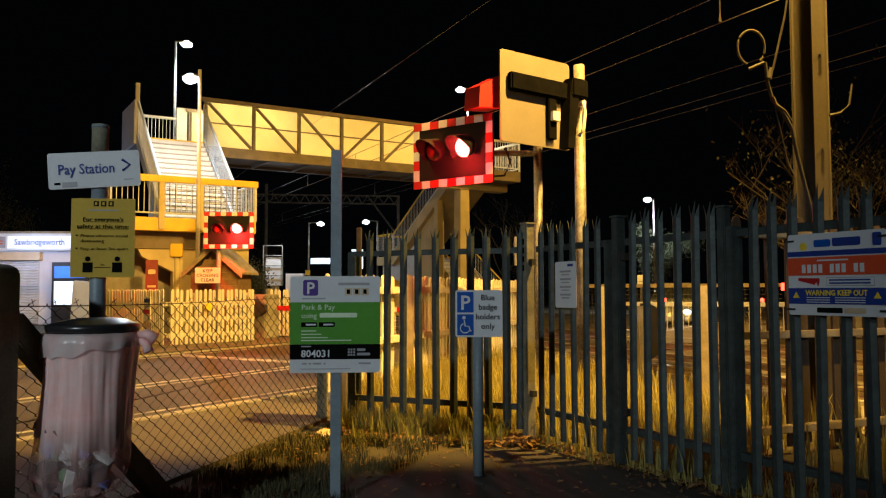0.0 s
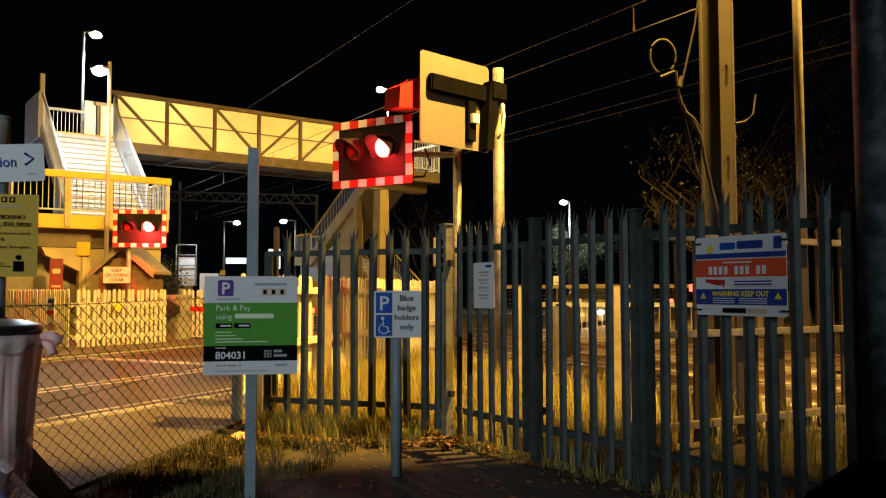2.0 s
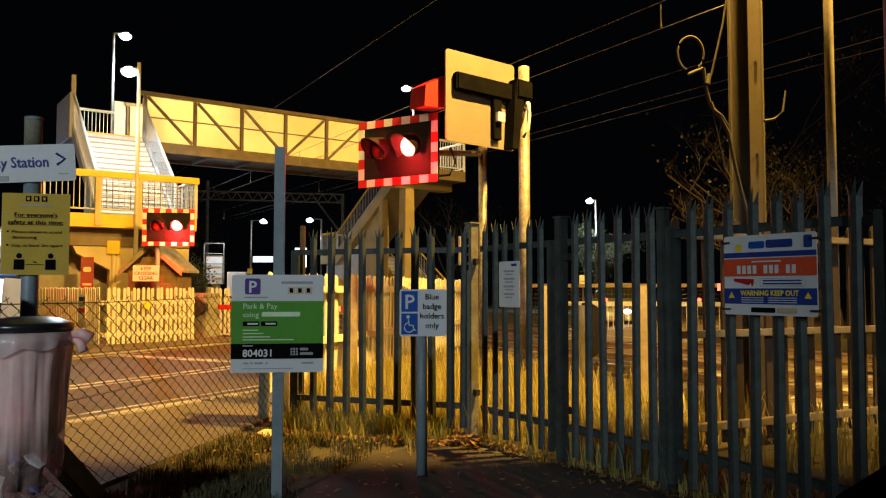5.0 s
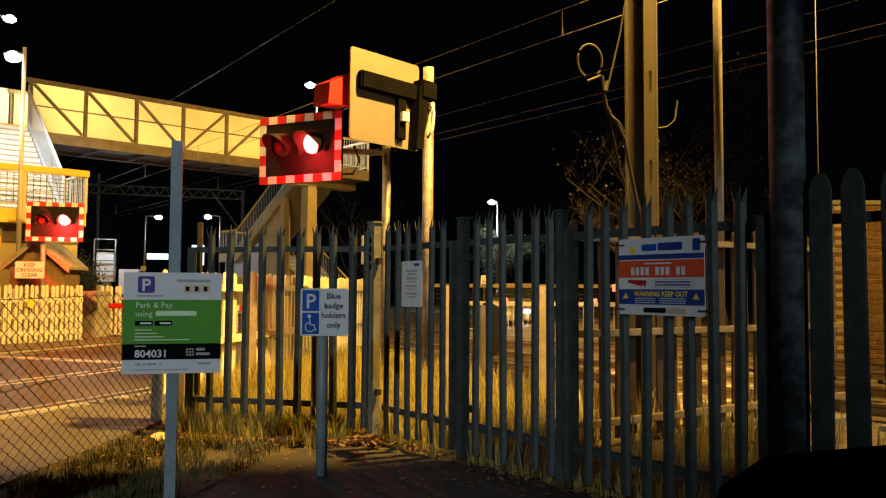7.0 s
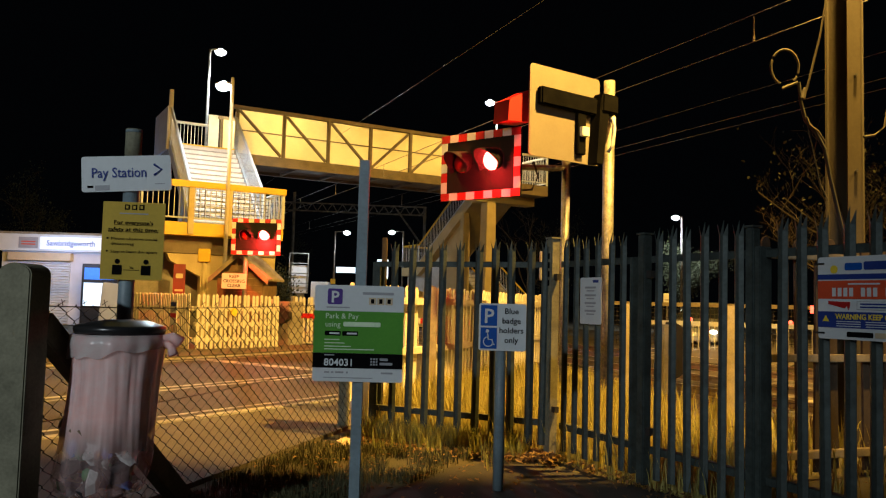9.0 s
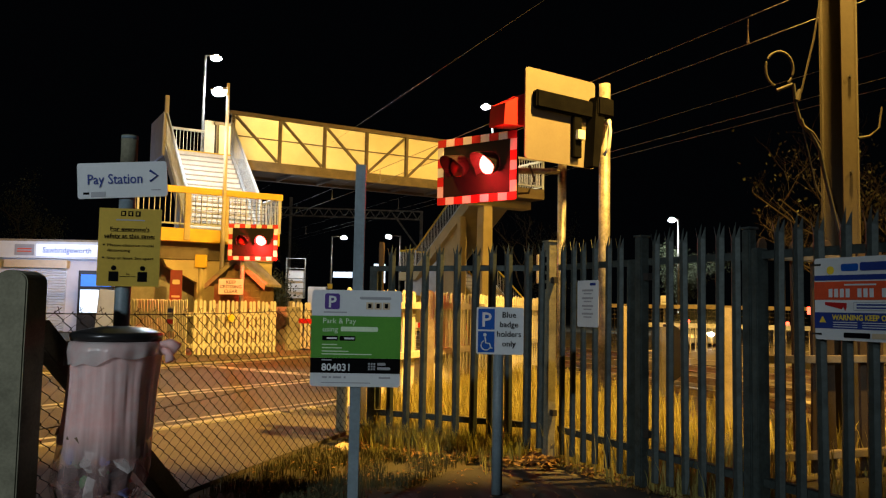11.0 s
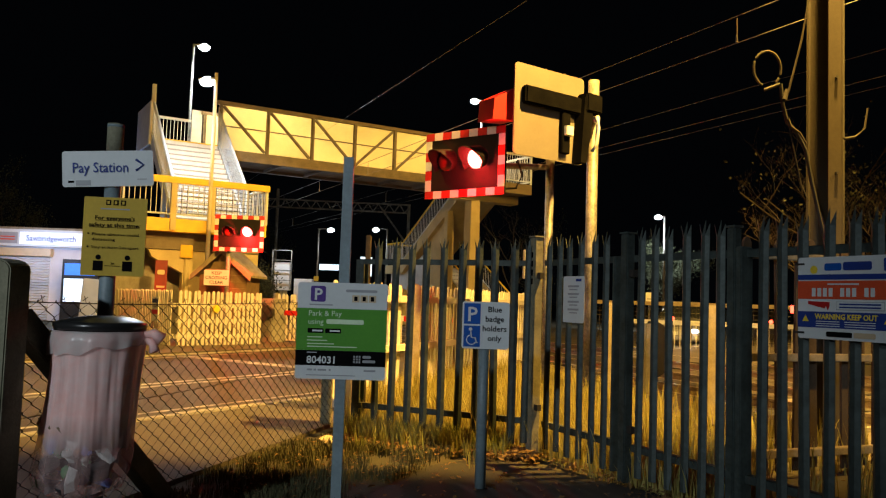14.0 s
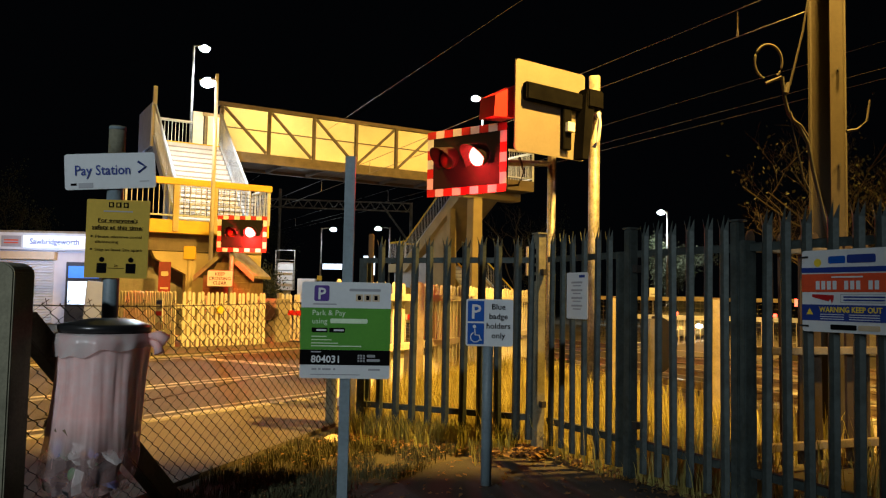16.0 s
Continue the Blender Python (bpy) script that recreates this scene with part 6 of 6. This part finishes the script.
blades("fence_foot_grass", 1600, region_foot, 0.06, 0.25, 0.004, DRYGRASS, "dry grass under the gates", 5, 0.8)


def leaves(name, count, region, size, z, label, seed):
    rnd = random.Random(seed)
    verts, faces = [], []
    while count:
        p = region(rnd)
        if not p:
            continue
        count -= 1
        m = pose(p[0], p[1], z + rnd.uniform(0, 0.025), rnd.gauss(0, 22), rnd.gauss(0, 22), rnd.uniform(0, 360))
        s = size * rnd.uniform(0.5, 1.2)
        b = len(verts)
        verts += [tuple(m @ Vector(q)) for q in ((-s, 0, 0), (-0.2 * s, -0.45 * s, 0.2 * s), (s, 0, 0.1 * s), (-0.2 * s, 0.45 * s, 0.25 * s))]
        faces += [(b, b + 1, b + 2), (b, b + 2, b + 3)]
    return tagged(raw(name, verts, faces, DEADLEAF), label, "leaves", kind="stuff")


def region_litter(r):
    s = r.uniform(-0.1, 1.75)
    if s < 1.6:
        p = (-0.86 + s, 7.5 - 0.44 * s - abs(r.gauss(0, 0.22)) + 0.06)
        return p
    q = A + U * r.uniform(0, 2.5)
    return (q.x - r.gauss(0, 0.09), q.y - r.gauss(0, 0.09))


def region_park(r):
    return (r.uniform(-1.0, 2.0), r.uniform(4.3, 6.4))


leaves("leaf_litter", 3600, region_litter, 0.035, -0.005, "brown dead leaves along the fence foot", 6)
leaves("leaf_litter", 600, region_verge, 0.019, 0.0, "brown dead leaves on the verge", 7)
leaves("leaf_litter", 900, region_back, 0.035, 0.02, "brown dead leaves in the dry grass", 8)
leaves("leaf_litter", 420, region_park, 0.025, -0.008, "scattered leaves on the car park", 9)
bm = bmesh.new()
bmesh.ops.create_icosphere(bm, subdivisions=2, radius=0.075)
for v in bm.verts:
    v.co *= 1 + 1.1 * noise.noise(v.co * 26)
    v.co.z = max(v.co.z * 0.3, -0.012)
tagged(part("paper_scrap", bm, BEIGE, at=pose(-1.02, 6.95, 0.02, 12, 0, 30)), "crumpled pale paper on the verge", "litter")


def tree(x, y, height, label, seed, spread=0.6, levels=4, ivy=0, trunk=None, twigs=3):
    """A bare tree: tapered trunk, limbs and fine twigs; ivy adds leaves."""
    rnd = random.Random(seed)
    t = thing("tree", pose(x, y, -0.05), label, "tree")
    limbs, fine = bmesh.new(), bmesh.new()
    trunk = trunk or height * 0.011
    ends = []

    def grow(p, d, length, r, level):
        pts = [p]
        for k in range(4):
            d = (d + Vector((rnd.gauss(0, 0.16), rnd.gauss(0, 0.16), rnd.gauss(0.04, 0.10)))).normalized()
            pts.append(pts[-1] + d * length / 4)
        tube(limbs if level < 2 else fine, pts, r, 7 if level == 0 else 4 if level < 3 else 3, r * 0.55, caps=False)
        ends.extend(pts[1:])
        if level < levels:
            for _ in range(twigs + (2 if level == 0 else 0)):
                k = rnd.randint(2 if level == 0 else 1, 4)
                a = rnd.uniform(0, 6.28)
                out = Vector((math.cos(a), math.sin(a), rnd.uniform(0.1, 0.8))).normalized()
                grow(pts[k], (d * (1 - spread) + out * spread).normalized(), length * rnd.uniform(0.5, 0.75), max(r * 0.5, 0.003), level + 1)

    grow(Vector((0, 0, 0)), Vector((0, 0, 1)), height * 0.48, trunk, 0)
    part("trunk", limbs, BARK, t)
    part("twigs", fine, BARK, t).name = "crown"
    if ivy:
        verts, faces = [], []
        for _ in range(ivy):
            p = rnd.choice(ends) + Vector((rnd.gauss(0, 0.25), rnd.gauss(0, 0.25), rnd.gauss(0, 0.25)))
            m = Matrix.Translation(p) @ Euler((rnd.uniform(0, 6), rnd.uniform(0, 6), rnd.uniform(0, 6))).to_matrix().to_4x4()
            s = rnd.uniform(0.03, 0.06)
            b = len(verts)
            verts += [tuple(m @ Vector(q)) for q in ((-s, 0, 0), (0, -0.7 * s, 0), (s, 0, 0), (0, 0.7 * s, 0))]
            faces.append((b, b + 1, b + 2, b + 3))
        raw("foliage", verts, faces, LEAF, t)["kind"] = "stuff"
    return t


tree(8.6, 17.2, 5.3, "bare tree with tangled twigs behind the mast", 11, 0.65, 5, trunk=0.04)
tree(9.4, 17.5, 7.5, "bare ivy grown tree beyond the tracks", 12, 0.55, 5, 350, trunk=0.05)
tree(11.8, 20.0, 6.5, "bare tree with ivy beyond the tracks", 13, 0.6, 5, 350, trunk=0.045)
tree(10.2, 19.0, 5.0, "scrubby bare bush tree beyond the tracks", 17, 0.7, 4, 300)
tree(12.1, 46.0, 6.0, "ivy covered tree lit white by a lamp", 14, 0.35, 3, 16000)
tree(3.4, 44.0, 7.5, "dark bare tree behind the footbridge", 15, 0.6, 4)
tree(-14.0, 62.0, 9.0, "dark tree beyond the station platform", 16, 0.6, 3, 3500)
tree(-24.0, 42.0, 8.0, "dark tree behind the station building", 18, 0.6, 3, 3500)
tree(5.5, 52.0, 8.0, "dark bare tree far down the line", 19, 0.6, 3, 2500)
tree(-8.5, 34.0, 2.7, "leafy bush beside the platform behind the hut", 23, 0.5, 3, 2500)
